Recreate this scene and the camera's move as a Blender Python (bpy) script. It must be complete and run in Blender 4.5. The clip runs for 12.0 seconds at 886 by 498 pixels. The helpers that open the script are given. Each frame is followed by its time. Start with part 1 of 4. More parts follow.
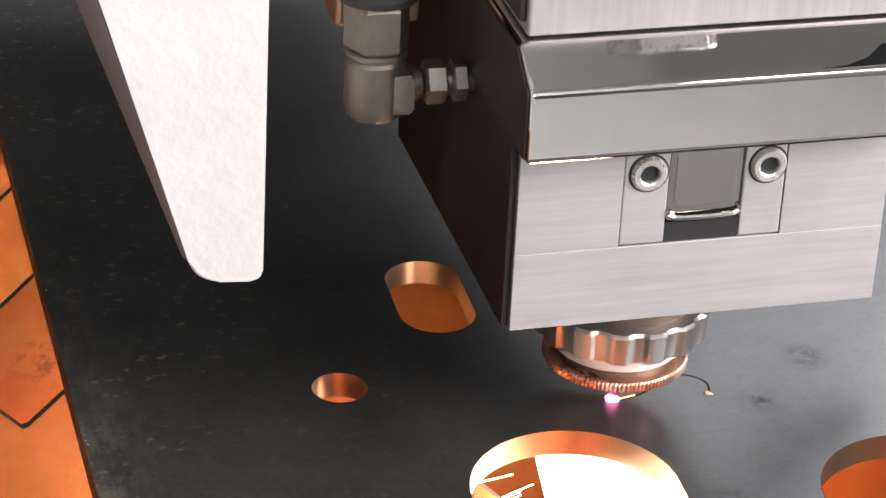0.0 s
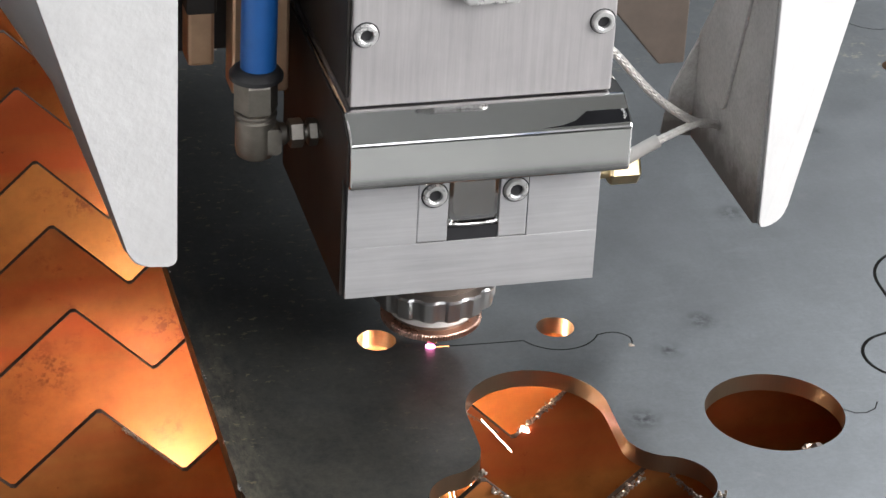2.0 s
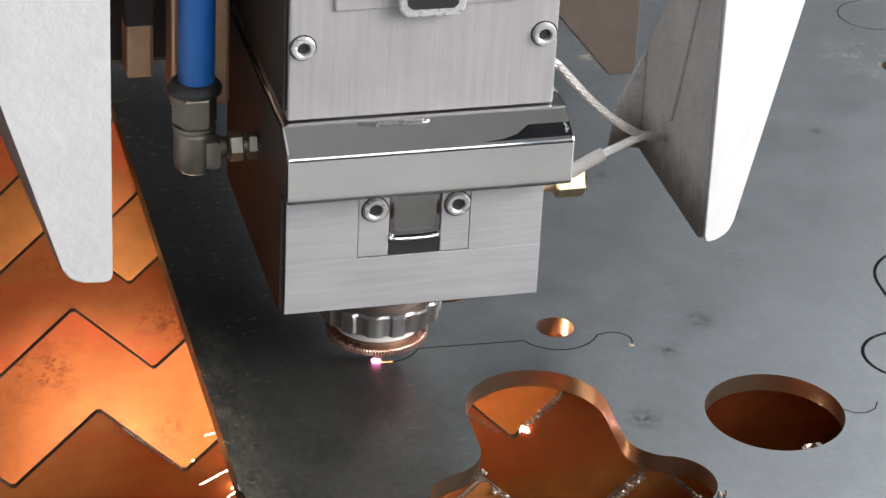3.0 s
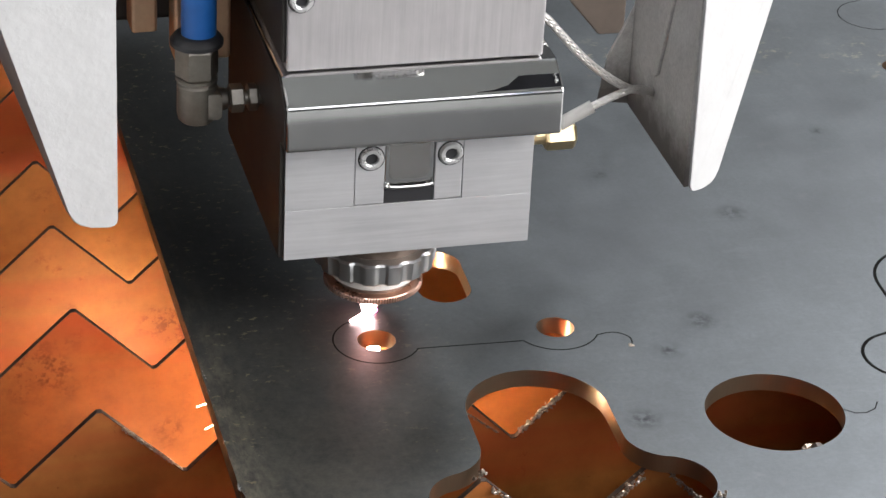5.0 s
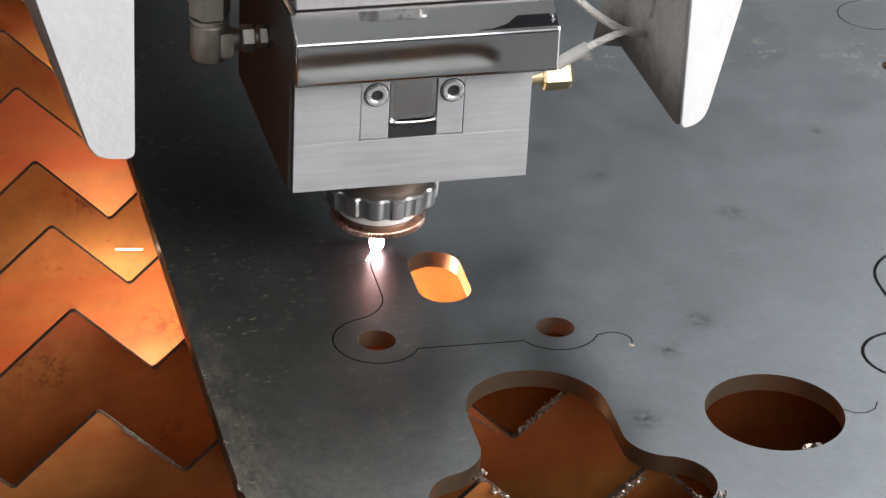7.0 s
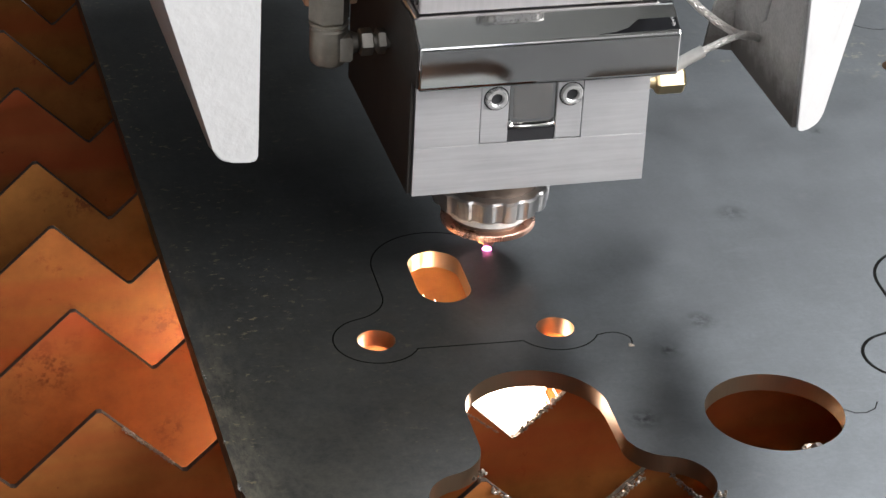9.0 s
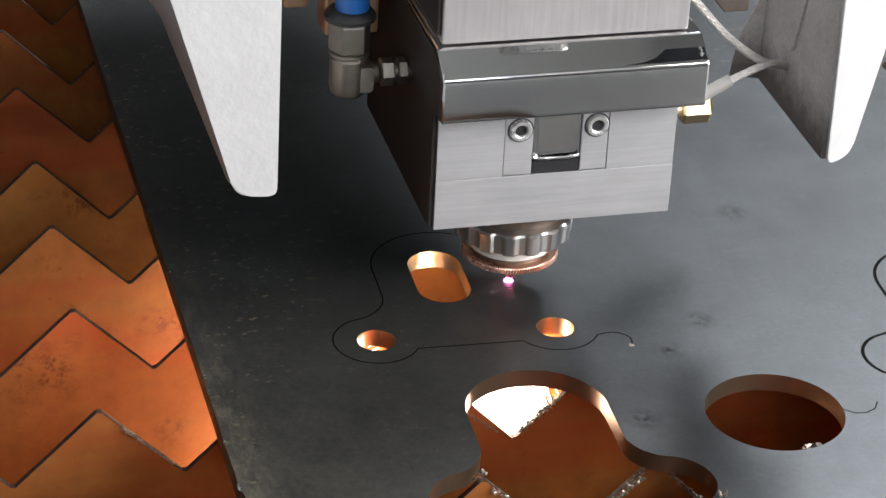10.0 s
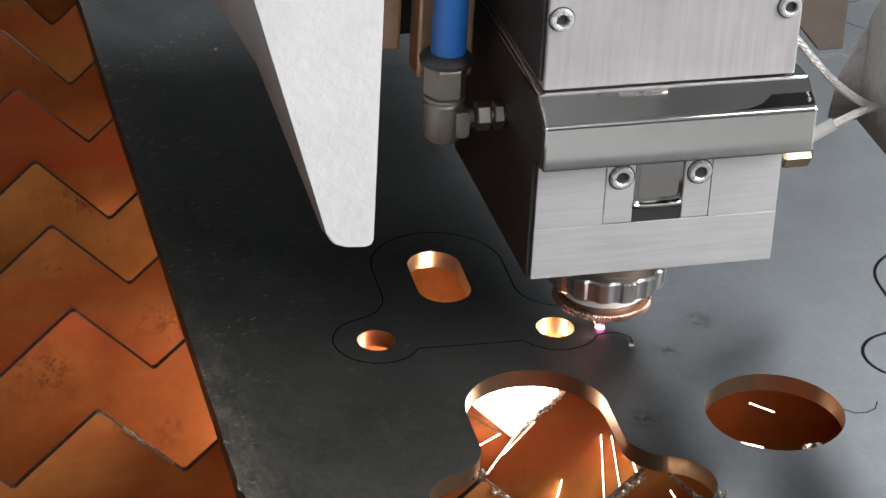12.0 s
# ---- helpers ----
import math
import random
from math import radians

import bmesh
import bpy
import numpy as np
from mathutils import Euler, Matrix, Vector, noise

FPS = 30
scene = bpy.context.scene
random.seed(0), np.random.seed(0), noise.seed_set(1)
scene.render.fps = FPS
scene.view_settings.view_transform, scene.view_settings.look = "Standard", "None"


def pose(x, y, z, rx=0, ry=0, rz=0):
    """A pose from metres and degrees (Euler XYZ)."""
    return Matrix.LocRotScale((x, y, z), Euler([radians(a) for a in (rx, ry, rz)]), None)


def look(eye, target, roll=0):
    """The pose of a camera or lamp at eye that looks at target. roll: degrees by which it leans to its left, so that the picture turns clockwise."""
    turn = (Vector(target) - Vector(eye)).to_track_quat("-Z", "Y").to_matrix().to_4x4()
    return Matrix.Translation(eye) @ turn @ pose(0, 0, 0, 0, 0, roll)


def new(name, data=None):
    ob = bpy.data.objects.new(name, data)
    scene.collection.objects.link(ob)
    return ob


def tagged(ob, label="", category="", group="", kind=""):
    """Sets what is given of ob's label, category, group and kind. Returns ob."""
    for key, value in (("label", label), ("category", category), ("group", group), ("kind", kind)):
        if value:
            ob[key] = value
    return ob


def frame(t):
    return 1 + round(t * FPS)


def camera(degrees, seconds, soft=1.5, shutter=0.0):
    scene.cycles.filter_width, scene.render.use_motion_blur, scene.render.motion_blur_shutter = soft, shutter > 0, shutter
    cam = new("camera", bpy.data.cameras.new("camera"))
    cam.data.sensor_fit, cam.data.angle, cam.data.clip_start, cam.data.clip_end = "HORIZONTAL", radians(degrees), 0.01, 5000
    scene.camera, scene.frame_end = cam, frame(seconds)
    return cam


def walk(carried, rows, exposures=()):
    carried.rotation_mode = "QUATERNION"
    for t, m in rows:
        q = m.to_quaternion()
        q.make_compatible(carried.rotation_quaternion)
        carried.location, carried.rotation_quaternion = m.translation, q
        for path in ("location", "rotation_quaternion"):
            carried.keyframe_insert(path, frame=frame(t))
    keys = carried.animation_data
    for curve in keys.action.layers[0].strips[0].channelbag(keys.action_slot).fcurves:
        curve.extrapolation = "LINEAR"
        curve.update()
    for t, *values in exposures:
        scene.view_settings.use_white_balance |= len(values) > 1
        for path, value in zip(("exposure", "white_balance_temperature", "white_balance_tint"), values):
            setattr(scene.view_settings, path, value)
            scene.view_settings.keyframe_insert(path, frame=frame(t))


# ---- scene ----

# ---------------------------------------------------------------- camera
SECONDS = 12.0
EYE = Vector((0.0, 0.0, 0.50346))
cam = camera(18.615, SECONDS, soft=1.5)
REST = pose(*EYE, 60.573, -2.641, -14.153)
# the camera starts close to the head and draws back: moment, shift in millimetres, small turns of the hand
DRAWN = [(0.0, (67.8, 247.6, -152.7), (0.73, -0.31, -0.19)), (0.2, (62.2, 221.4, -139.0), (0.78, -0.15, -0.26)), (0.5, (48.3, 212.2, -131.4), (0.64, -1.05, -0.26)),
         (0.6, (29.7, 147.3, -87.0), (0.11, -0.93, -0.23)), (0.7, (17.4, 70.9, -38.5), (-0.15, -0.19, -0.12)), (0.8, (1.0, 2.0, -1.0), (0, 0, 0)), (0.9, (0, 0, 0), (0, 0, 0)), (12.0, (0, 0, 0), (0, 0, 0))]
walk(cam, [(t, Matrix.Translation(Vector(shift) * 0.001) @ REST @ pose(0, 0, 0, *turn)) for t, shift, turn in DRAWN],
     exposures=[(0.0, 0.38, 6900, 17), (0.5, 0.38, 6900, 18), (0.8, 0.15, 6700, 14), (1.3, 0.0, 6550, 11), (2.5, 0.0, 6530, 11), (12.0, 0.0, 6530, 11)])

# ---------------------------------------------------------------- light
from mathutils import geometry

world = bpy.data.worlds.new("workshop_daylight")
scene.world = world
world.use_nodes = True
sky = world.node_tree.nodes.new("ShaderNodeTexSky")
sky.sky_type, sky.sun_disc = "NISHITA", False
sky.sun_elevation, sky.sun_rotation = radians(48), radians(120)
world.node_tree.links.new(sky.outputs["Color"], world.node_tree.nodes["Background"].inputs["Color"])
world.node_tree.nodes["Background"].inputs["Strength"].default_value = 0.1


def window_light(name, at, target, width, height, power, colour):
    data = bpy.data.lights.new(name, "AREA")
    data.shape, data.size, data.size_y, data.energy, data.color = "RECTANGLE", width, height, power, colour
    lamp = new(name, data)
    lamp.matrix_world = look(at, target)
    return lamp


window_light("daylight_window", (1.66, -0.35, 0.95), (0.2, 0.85, 0.1), 1.5, 1.3, 88, (1.0, 0.985, 0.97))
window_light("roof_light", (2.95, 3.98, 4.2), (0.4, 0.9, 0), 2.0, 1.6, 430, (0.87, 0.94, 1.0))
window_light("daylight_window_south", (0.1, -3.85, 2.75), (0.2, 0.7, 0.1), 3.2, 1.9, 72, (0.98, 0.985, 1.0))

# ---------------------------------------------------------------- materials
def nodes_of(name):
    m = bpy.data.materials.new(name)
    m.use_nodes = True
    nt = m.node_tree
    return m, nt, nt.nodes["Principled BSDF"]


def link(nt, a, b):
    nt.links.new(a, b)


def noise_node(nt, scale, detail=5.0, rough=0.6, stretch=None):
    tex = nt.nodes.new("ShaderNodeTexNoise")
    tex.inputs["Scale"].default_value, tex.inputs["Detail"].default_value, tex.inputs["Roughness"].default_value = scale, detail, rough
    co = nt.nodes.new("ShaderNodeTexCoord")
    mp = nt.nodes.new("ShaderNodeMapping")
    if stretch:
        mp.inputs["Scale"].default_value = stretch
    link(nt, co.outputs["Object"], mp.inputs["Vector"])
    link(nt, mp.outputs["Vector"], tex.inputs["Vector"])
    return tex


def ramp(nt, source, *stops):
    r = nt.nodes.new("ShaderNodeValToRGB")
    while len(r.color_ramp.elements) < len(stops):
        r.color_ramp.elements.new(0.5)
    for e, (p, c) in zip(r.color_ramp.elements, stops):
        e.position = p
        e.color = (*c, 1) if len(c) == 3 else c
    link(nt, source, r.inputs["Fac"])
    return r


def grey(v):
    return (v, v, v)


def mix(nt, fac, a, b, kind="MIX"):
    n = nt.nodes.new("ShaderNodeMix")
    n.data_type, n.blend_type = "RGBA", kind
    if isinstance(fac, float):
        n.inputs["Factor"].default_value = fac
    else:
        link(nt, fac, n.inputs["Factor"])
    for key, v in (("A", a), ("B", b)):
        sock = [s for s in n.inputs if s.name == key and s.type == "RGBA"][0]
        if isinstance(v, tuple):
            sock.default_value = (*v, 1)
        else:
            link(nt, v, sock)
    return [s for s in n.outputs if s.type == "RGBA"][0]


def bump(nt, bsdf, height, strength, distance=0.0002):
    b = nt.nodes.new("ShaderNodeBump")
    b.inputs["Strength"].default_value, b.inputs["Distance"].default_value = strength, distance
    link(nt, height, b.inputs["Height"])
    link(nt, b.outputs["Normal"], bsdf.inputs["Normal"])


def metal(name, dark, light, rough, grain=(1, 1, 1), scale=300, metallic=1.0, relief=0.08, spread=0.1):
    """Metal with a directional grain and faint large blotches."""
    m, nt, b = nodes_of(name)
    fine = noise_node(nt, scale, 6, 0.7, grain)
    wide = noise_node(nt, 45, 4, 0.6)
    tone = mix(nt, 0.4, ramp(nt, fine.outputs["Fac"], (0.3, dark), (0.7, light)).outputs["Color"], ramp(nt, wide.outputs["Fac"], (0.3, dark), (0.7, light)).outputs["Color"])
    link(nt, tone, b.inputs["Base Color"])
    b.inputs["Metallic"].default_value = metallic
    r = ramp(nt, mix(nt, 0.5, fine.outputs["Color"], wide.outputs["Color"]), (0.3, grey(max(rough - spread, 0.03))), (0.7, grey(rough + spread)))
    link(nt, r.outputs["Color"], b.inputs["Roughness"])
    bump(nt, b, fine.outputs["Fac"], relief)
    return m


def plain(name, colour, rough=0.5, metallic=0.0, vary=0.15, scale=200, relief=0.05):
    lo = tuple(c * (1 - vary) for c in colour)
    hi = tuple(min(c * (1 + vary), 1) for c in colour)
    return metal(name, lo, hi, rough, (1, 1, 1), scale, metallic, relief, 0.06)


def glowing(name, colour, strength):
    m, nt, b = nodes_of(name)
    b.inputs["Base Color"].default_value = (*colour, 1)
    b.inputs["Emission Color"].default_value = (*colour, 1)
    b.inputs["Emission Strength"].default_value = strength
    return m


def mill_scale():
    """Hot-rolled steel: blue-grey scale, soft clouds, scuffs, rust specks towards the rim."""
    m, nt, b = nodes_of("mill_scale_steel")
    cloud = noise_node(nt, 14, 6, 0.6)
    streak = noise_node(nt, 26, 8, 0.75, (1, 1, 1))
    fine = noise_node(nt, 900, 3, 0.6)
    speck = noise_node(nt, 270, 4, 0.7, (0.8, 1.2, 1))
    zone = noise_node(nt, 20, 3, 0.5)
    base = ramp(nt, cloud.outputs["Fac"], (0.3, (0.012, 0.013, 0.0138)), (0.7, (0.035, 0.0385, 0.041)))
    tone = mix(nt, 0.55, base.outputs["Color"], ramp(nt, streak.outputs["Fac"], (0.35, (0.010, 0.0108, 0.0115)), (0.65, (0.05, 0.0545, 0.058))).outputs["Color"])
    tone = mix(nt, 0.8, tone, ramp(nt, noise_node(nt, 520, 6, 0.85).outputs["Fac"], (0.34, grey(0.35)), (0.66, grey(1.0))).outputs["Color"], "MULTIPLY")
    co = nt.nodes.new("ShaderNodeTexCoord")
    sep = nt.nodes.new("ShaderNodeSeparateXYZ")
    link(nt, co.outputs["Object"], sep.inputs["Vector"])
    rim = nt.nodes.new("ShaderNodeMapRange")
    rim.inputs["From Min"].default_value, rim.inputs["From Max"].default_value = 0.134, 0.235
    rim.inputs["To Min"].default_value, rim.inputs["To Max"].default_value = 1.0, 0.0
    link(nt, sep.outputs["X"], rim.inputs["Value"])
    spots = ramp(nt, speck.outputs["Fac"], (0.595, grey(0)), (0.64, grey(0.85)))
    zones = ramp(nt, zone.outputs["Fac"], (0.42, grey(0)), (0.58, grey(1)))
    amount = mix(nt, 1.0, mix(nt, 1.0, spots.outputs["Color"], zones.outputs["Color"], "MULTIPLY"), rim.outputs["Result"], "MULTIPLY")
    # pale wear at the near left, lightened further to hold the glow's haze
    haze = ramp(nt, mix(nt, 0.5, noise_node(nt, 55, 7, 0.75).outputs["Color"], noise_node(nt, 400, 4, 0.8).outputs["Color"]), (0.38, grey(0)), (0.66, grey(0.85)))
    inner = nt.nodes.new("ShaderNodeMapRange")
    inner.inputs["From Min"].default_value, inner.inputs["From Max"].default_value = 0.134, 0.3
    inner.inputs["To Min"].default_value, inner.inputs["To Max"].default_value = 1.0, 0.0
    link(nt, sep.outputs["X"], inner.inputs["Value"])
    near_edge = nt.nodes.new("ShaderNodeMapRange")
    near_edge.inputs["From Min"].default_value, near_edge.inputs["From Max"].default_value = 0.7, 0.86
    near_edge.inputs["To Min"].default_value, near_edge.inputs["To Max"].default_value = 1.0, 0.12
    link(nt, sep.outputs["Y"], near_edge.inputs["Value"])
    worn_glow = mix(nt, 1.0, mix(nt, 1.0, haze.outputs["Color"], inner.outputs["Result"], "MULTIPLY"), near_edge.outputs["Result"], "MULTIPLY")
    tone = mix(nt, worn_glow, tone, (0.135, 0.128, 0.107))
    lip = nt.nodes.new("ShaderNodeMapRange")
    lip.inputs["From Min"].default_value, lip.inputs["From Max"].default_value = 0.136, 0.153
    lip.inputs["To Min"].default_value, lip.inputs["To Max"].default_value = 1.0, 0.0
    link(nt, sep.outputs["X"], lip.inputs["Value"])
    rubbed = ramp(nt, noise_node(nt, 120, 6, 0.8, (1.6, 0.5, 1)).outputs["Fac"], (0.44, grey(0)), (0.62, grey(0.8)))
    tone = mix(nt, mix(nt, 1.0, mix(nt, 1.0, rubbed.outputs["Color"], lip.outputs["Result"], "MULTIPLY"), near_edge.outputs["Result"], "MULTIPLY"), tone, (0.24, 0.215, 0.165))
    scratch = ramp(nt, noise_node(nt, 150, 5, 0.7, (0.25, 1.2, 1)).outputs["Fac"], (0.56, grey(0)), (0.7, grey(0.12)))
    tone = mix(nt, scratch.outputs["Color"], tone, (0.09, 0.093, 0.095))
    stains = []
    rusty = mix(nt, amount, tone, (0.27, 0.225, 0.135))
    for sx, sy, sr in ((0.418, 1.013, 0.03), (0.350, 1.014, 0.024), (0.472, 0.998, 0.03), (0.43, 1.055, 0.02)):
        gap = nt.nodes.new("ShaderNodeVectorMath")
        gap.operation = "DISTANCE"
        link(nt, co.outputs["Object"], gap.inputs[0])
        gap.inputs[1].default_value = (sx, sy, 0)
        near = ramp(nt, gap.outputs["Value"], (0.0, grey(1)), (sr, grey(0)))
        scuff = ramp(nt, noise_node(nt, 95, 7, 0.75, (1, 1.3, 1)).outputs["Fac"], (0.56, grey(0)), (0.64, grey(0.6)))
        rusty = mix(nt, mix(nt, 1.0, near.outputs["Color"], scuff.outputs["Color"], "MULTIPLY"), rusty, (0.30, 0.25, 0.15))
    for sx, sy, sr in ((0.3028, 0.7758, 0.0055), (0.2804, 0.7339, 0.008), (0.3214, 0.7937, 0.008), (0.36, 0.87, 0.008), (0.4199, 0.9321, 0.003), (0.3177, 0.9089, 0.003)):
        gap = nt.nodes.new("ShaderNodeVectorMath")
        gap.operation = "DISTANCE"
        link(nt, co.outputs["Object"], gap.inputs[0])
        gap.inputs[1].default_value = (sx, sy, 0)
        near = ramp(nt, gap.outputs["Value"], (0.0, grey(1)), (sr, grey(0)))
        smear = ramp(nt, noise_node(nt, 260, 5, 0.7).outputs["Fac"], (0.4, grey(0)), (0.55, grey(1)))
        mark = mix(nt, 1.0, near.outputs["Color"], smear.outputs["Color"], "MULTIPLY")
        rusty = mix(nt, mark, rusty, (0.004, 0.004, 0.004))
        stains.append(mark)
    dirt = ramp(nt, noise_node(nt, 30, 7, 0.75).outputs["Fac"], (0.62, grey(0)), (0.72, grey(0.7)))
    link(nt, mix(nt, dirt.outputs["Color"], rusty, (0.045, 0.043, 0.042)), b.inputs["Base Color"])
    b.inputs["Metallic"].default_value = 0.25
    b.inputs["Specular IOR Level"].default_value = 0.6
    gloss = mix(nt, 0.5, streak.outputs["Color"], noise_node(nt, 90, 7, 0.75, (1.6, 0.6, 1)).outputs["Color"])
    link(nt, ramp(nt, gloss, (0.36, grey(0.31)), (0.64, grey(0.48))).outputs["Color"], b.inputs["Roughness"])
    matt = stains[0]
    for other in stains[1:]:
        matt = mix(nt, 1.0, matt, other, "ADD")
    link(nt, mix(nt, matt, (0.6, 0.6, 0.6), (0.15, 0.15, 0.15)), b.inputs["Specular IOR Level"])
    waves = mix(nt, 0.25, streak.outputs["Color"], fine.outputs["Color"])
    bump(nt, b, waves, 0.12, 0.0005)
    return m


def rusty_slat():
    """Slat steel, burnt copper-orange by spatter, with stains and pitting."""
    m, nt, b = nodes_of("burnt_orange_slat_steel")
    wide = noise_node(nt, 11, 4, 0.6)
    mid = noise_node(nt, 70, 6, 0.7)
    pits = noise_node(nt, 160, 5, 0.7)
    own = nt.nodes.new("ShaderNodeObjectInfo")
    red = mix(nt, wide.outputs["Fac"], (0.34, 0.098, 0.027), (0.5, 0.175, 0.05))
    gold = mix(nt, wide.outputs["Fac"], (0.41, 0.16, 0.034), (0.6, 0.29, 0.07))
    hue = mix(nt, own.outputs["Random"], red, gold)
    tone = mix(nt, 0.7, hue, ramp(nt, mid.outputs["Fac"], (0.3, (0.5, 0.47, 0.46)), (0.7, (1.0, 1.0, 1.0))).outputs["Color"], "MULTIPLY")
    dark = ramp(nt, pits.outputs["Fac"], (0.66, grey(0)), (0.74, grey(0.8)))
    blot = ramp(nt, mix(nt, 0.5, noise_node(nt, 28, 7, 0.8).outputs["Color"], pits.outputs["Color"]), (0.555, grey(0)), (0.63, grey(0.75)))
    tone = mix(nt, blot.outputs["Color"], tone, (0.2, 0.04, 0.012))
    patch = ramp(nt, noise_node(nt, 24, 3, 0.5).outputs["Fac"], (0.63, grey(0)), (0.72, grey(1)))
    flakes = ramp(nt, noise_node(nt, 230, 6, 0.75).outputs["Fac"], (0.48, grey(0)), (0.58, grey(0.75)))
    tone = mix(nt, mix(nt, 1.0, patch.outputs["Color"], flakes.outputs["Color"], "MULTIPLY"), tone, (0.13, 0.03, 0.01))
    band = ramp(nt, noise_node(nt, 9, 3, 0.5, (0.15, 1, 3.2)).outputs["Fac"], (0.5, grey(0)), (0.62, grey(0.55)))
    tone = mix(nt, band.outputs["Color"], tone, (0.42, 0.06, 0.02))
    link(nt, mix(nt, dark.outputs["Color"], tone, (0.2, 0.04, 0.01)), b.inputs["Base Color"])
    b.inputs["Metallic"].default_value = 0.5
    link(nt, ramp(nt, mid.outputs["Fac"], (0.3, grey(0.42)), (0.7, grey(0.62))).outputs["Color"], b.inputs["Roughness"])
    bump(nt, b, mid.outputs["Fac"], 0.15)
    return m


def powder_coat():
    m, nt, b = nodes_of("white_textured_powder_coat")
    pebble = noise_node(nt, 330, 3, 0.5)
    dust = noise_node(nt, 60, 5, 0.6)
    link(nt, ramp(nt, dust.outputs["Fac"], (0.3, grey(0.47)), (0.7, grey(0.53))).outputs["Color"], b.inputs["Base Color"])
    b.inputs["Roughness"].default_value = 0.45
    bump(nt, b, pebble.outputs["Fac"], 0.38, 0.0005)
    return m


def dark_rim_coat():
    """Grey-white coat, brown with dust, raggedly darker along the lower rim."""
    m, nt, b = nodes_of("dark_rim_powder_coat")
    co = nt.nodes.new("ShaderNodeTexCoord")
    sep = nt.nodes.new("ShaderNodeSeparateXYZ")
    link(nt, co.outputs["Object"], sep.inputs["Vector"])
    # darkens by height, with a noisy border
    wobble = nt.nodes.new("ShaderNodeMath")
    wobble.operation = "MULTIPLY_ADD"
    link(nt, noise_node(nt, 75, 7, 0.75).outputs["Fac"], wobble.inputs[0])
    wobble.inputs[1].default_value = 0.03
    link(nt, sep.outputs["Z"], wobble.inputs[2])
    dark_area = nt.nodes.new("ShaderNodeMapRange")
    dark_area.inputs["From Min"].default_value, dark_area.inputs["From Max"].default_value = 0.094, 0.112
    dark_area.inputs["To Min"].default_value, dark_area.inputs["To Max"].default_value = 0.9, 0.0
    link(nt, wobble.outputs["Value"], dark_area.inputs["Value"])
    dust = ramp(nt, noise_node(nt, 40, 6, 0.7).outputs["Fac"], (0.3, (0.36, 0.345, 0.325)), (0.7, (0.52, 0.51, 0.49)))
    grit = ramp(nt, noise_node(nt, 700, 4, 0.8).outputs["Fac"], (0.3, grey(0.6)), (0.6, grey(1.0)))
    link(nt, mix(nt, dark_area.outputs["Result"], mix(nt, 0.6, dust.outputs["Color"], grit.outputs["Color"], "MULTIPLY"), (0.07, 0.058, 0.05)), b.inputs["Base Color"])
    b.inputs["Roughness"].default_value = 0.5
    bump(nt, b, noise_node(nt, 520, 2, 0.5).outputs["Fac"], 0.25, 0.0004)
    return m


STEEL = mill_scale()
DARK_RIM = dark_rim_coat()
SLAT = rusty_slat()
WHITE = powder_coat()
CUT = metal("cut_edge_steel", (0.275, 0.195, 0.13), (0.315, 0.228, 0.155), 0.3, (1, 1, 0.03), 2400, 0.9, 0.02, 0.03)
BRUSHED = metal("brushed_aluminium", (0.40, 0.40, 0.41), (0.54, 0.54, 0.55), 0.42, (0.04, 1, 1), 700, 0.5, 0.15)
BRUSHED_UP = metal("brushed_aluminium_upright", (0.39, 0.375, 0.38), (0.54, 0.52, 0.525), 0.38, (1, 1, 0.04), 600, 0.55, 0.12)
CHROME = metal("polished_steel", (0.56, 0.555, 0.55), (0.66, 0.655, 0.64), 0.055, (1, 1, 1), 30, 1.0, 0.025, 0.02)
PULL = metal("pull_steel", (0.5, 0.485, 0.47), (0.6, 0.585, 0.57), 0.24, (1, 1, 1), 60, 1.0, 0.06, 0.04)
SCREW = metal("screw_steel", (0.55, 0.55, 0.55), (0.72, 0.72, 0.71), 0.28, (1, 1, 1), 500, 0.65, 0.015, 0.05)
SATIN = metal("satin_steel", (0.5, 0.5, 0.5), (0.64, 0.63, 0.62), 0.3, (1, 1, 0.1), 500, 0.95, 0.02, 0.05)
NICKEL = metal("nickel_fitting", (0.24, 0.22, 0.195), (0.36, 0.33, 0.285), 0.46, (1, 1, 1), 300, 1.0, 0.08)
COPPER = metal("copper_ring", (0.66, 0.40, 0.31), (0.82, 0.55, 0.44), 0.3, (1, 1, 1), 400, 1.0, 0.1)
BRASS = metal("brass", (0.78, 0.62, 0.36), (0.9, 0.75, 0.48), 0.36, (1, 1, 1), 300, 1.0, 0.05)
CERAMIC = plain("white_ceramic", (0.75, 0.73, 0.69), 0.35)
BLUE = plain("blue_air_hose", (0.012, 0.10, 0.34), 0.35, 0.0, 0.1)
BLACK = plain("black_plastic_and_recess", (0.02, 0.02, 0.022), 0.4)
PATCH_BLACK = plain("plain_black", (0.006, 0.006, 0.007), 0.3)
PATCH_BLACK.node_tree.nodes["Principled BSDF"].inputs["Specular IOR Level"].default_value = 0.12
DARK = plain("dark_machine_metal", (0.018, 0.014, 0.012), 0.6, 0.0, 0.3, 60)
GUSSET = plain("dark_brown_paint", (0.075, 0.058, 0.047), 0.5, 0.0, 0.25, 80)
TAN = plain("bronze_bar", (0.55, 0.36, 0.23), 0.4, 0.7, 0.2, 80)
# dark tone that includes the shade and copper reflections under the housing
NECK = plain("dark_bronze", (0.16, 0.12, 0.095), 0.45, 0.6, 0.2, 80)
BRAID = metal("braided_wire", (0.42, 0.4, 0.38), (0.74, 0.72, 0.69), 0.42, (1, 1, 1), 1500, 0.8, 0.3)
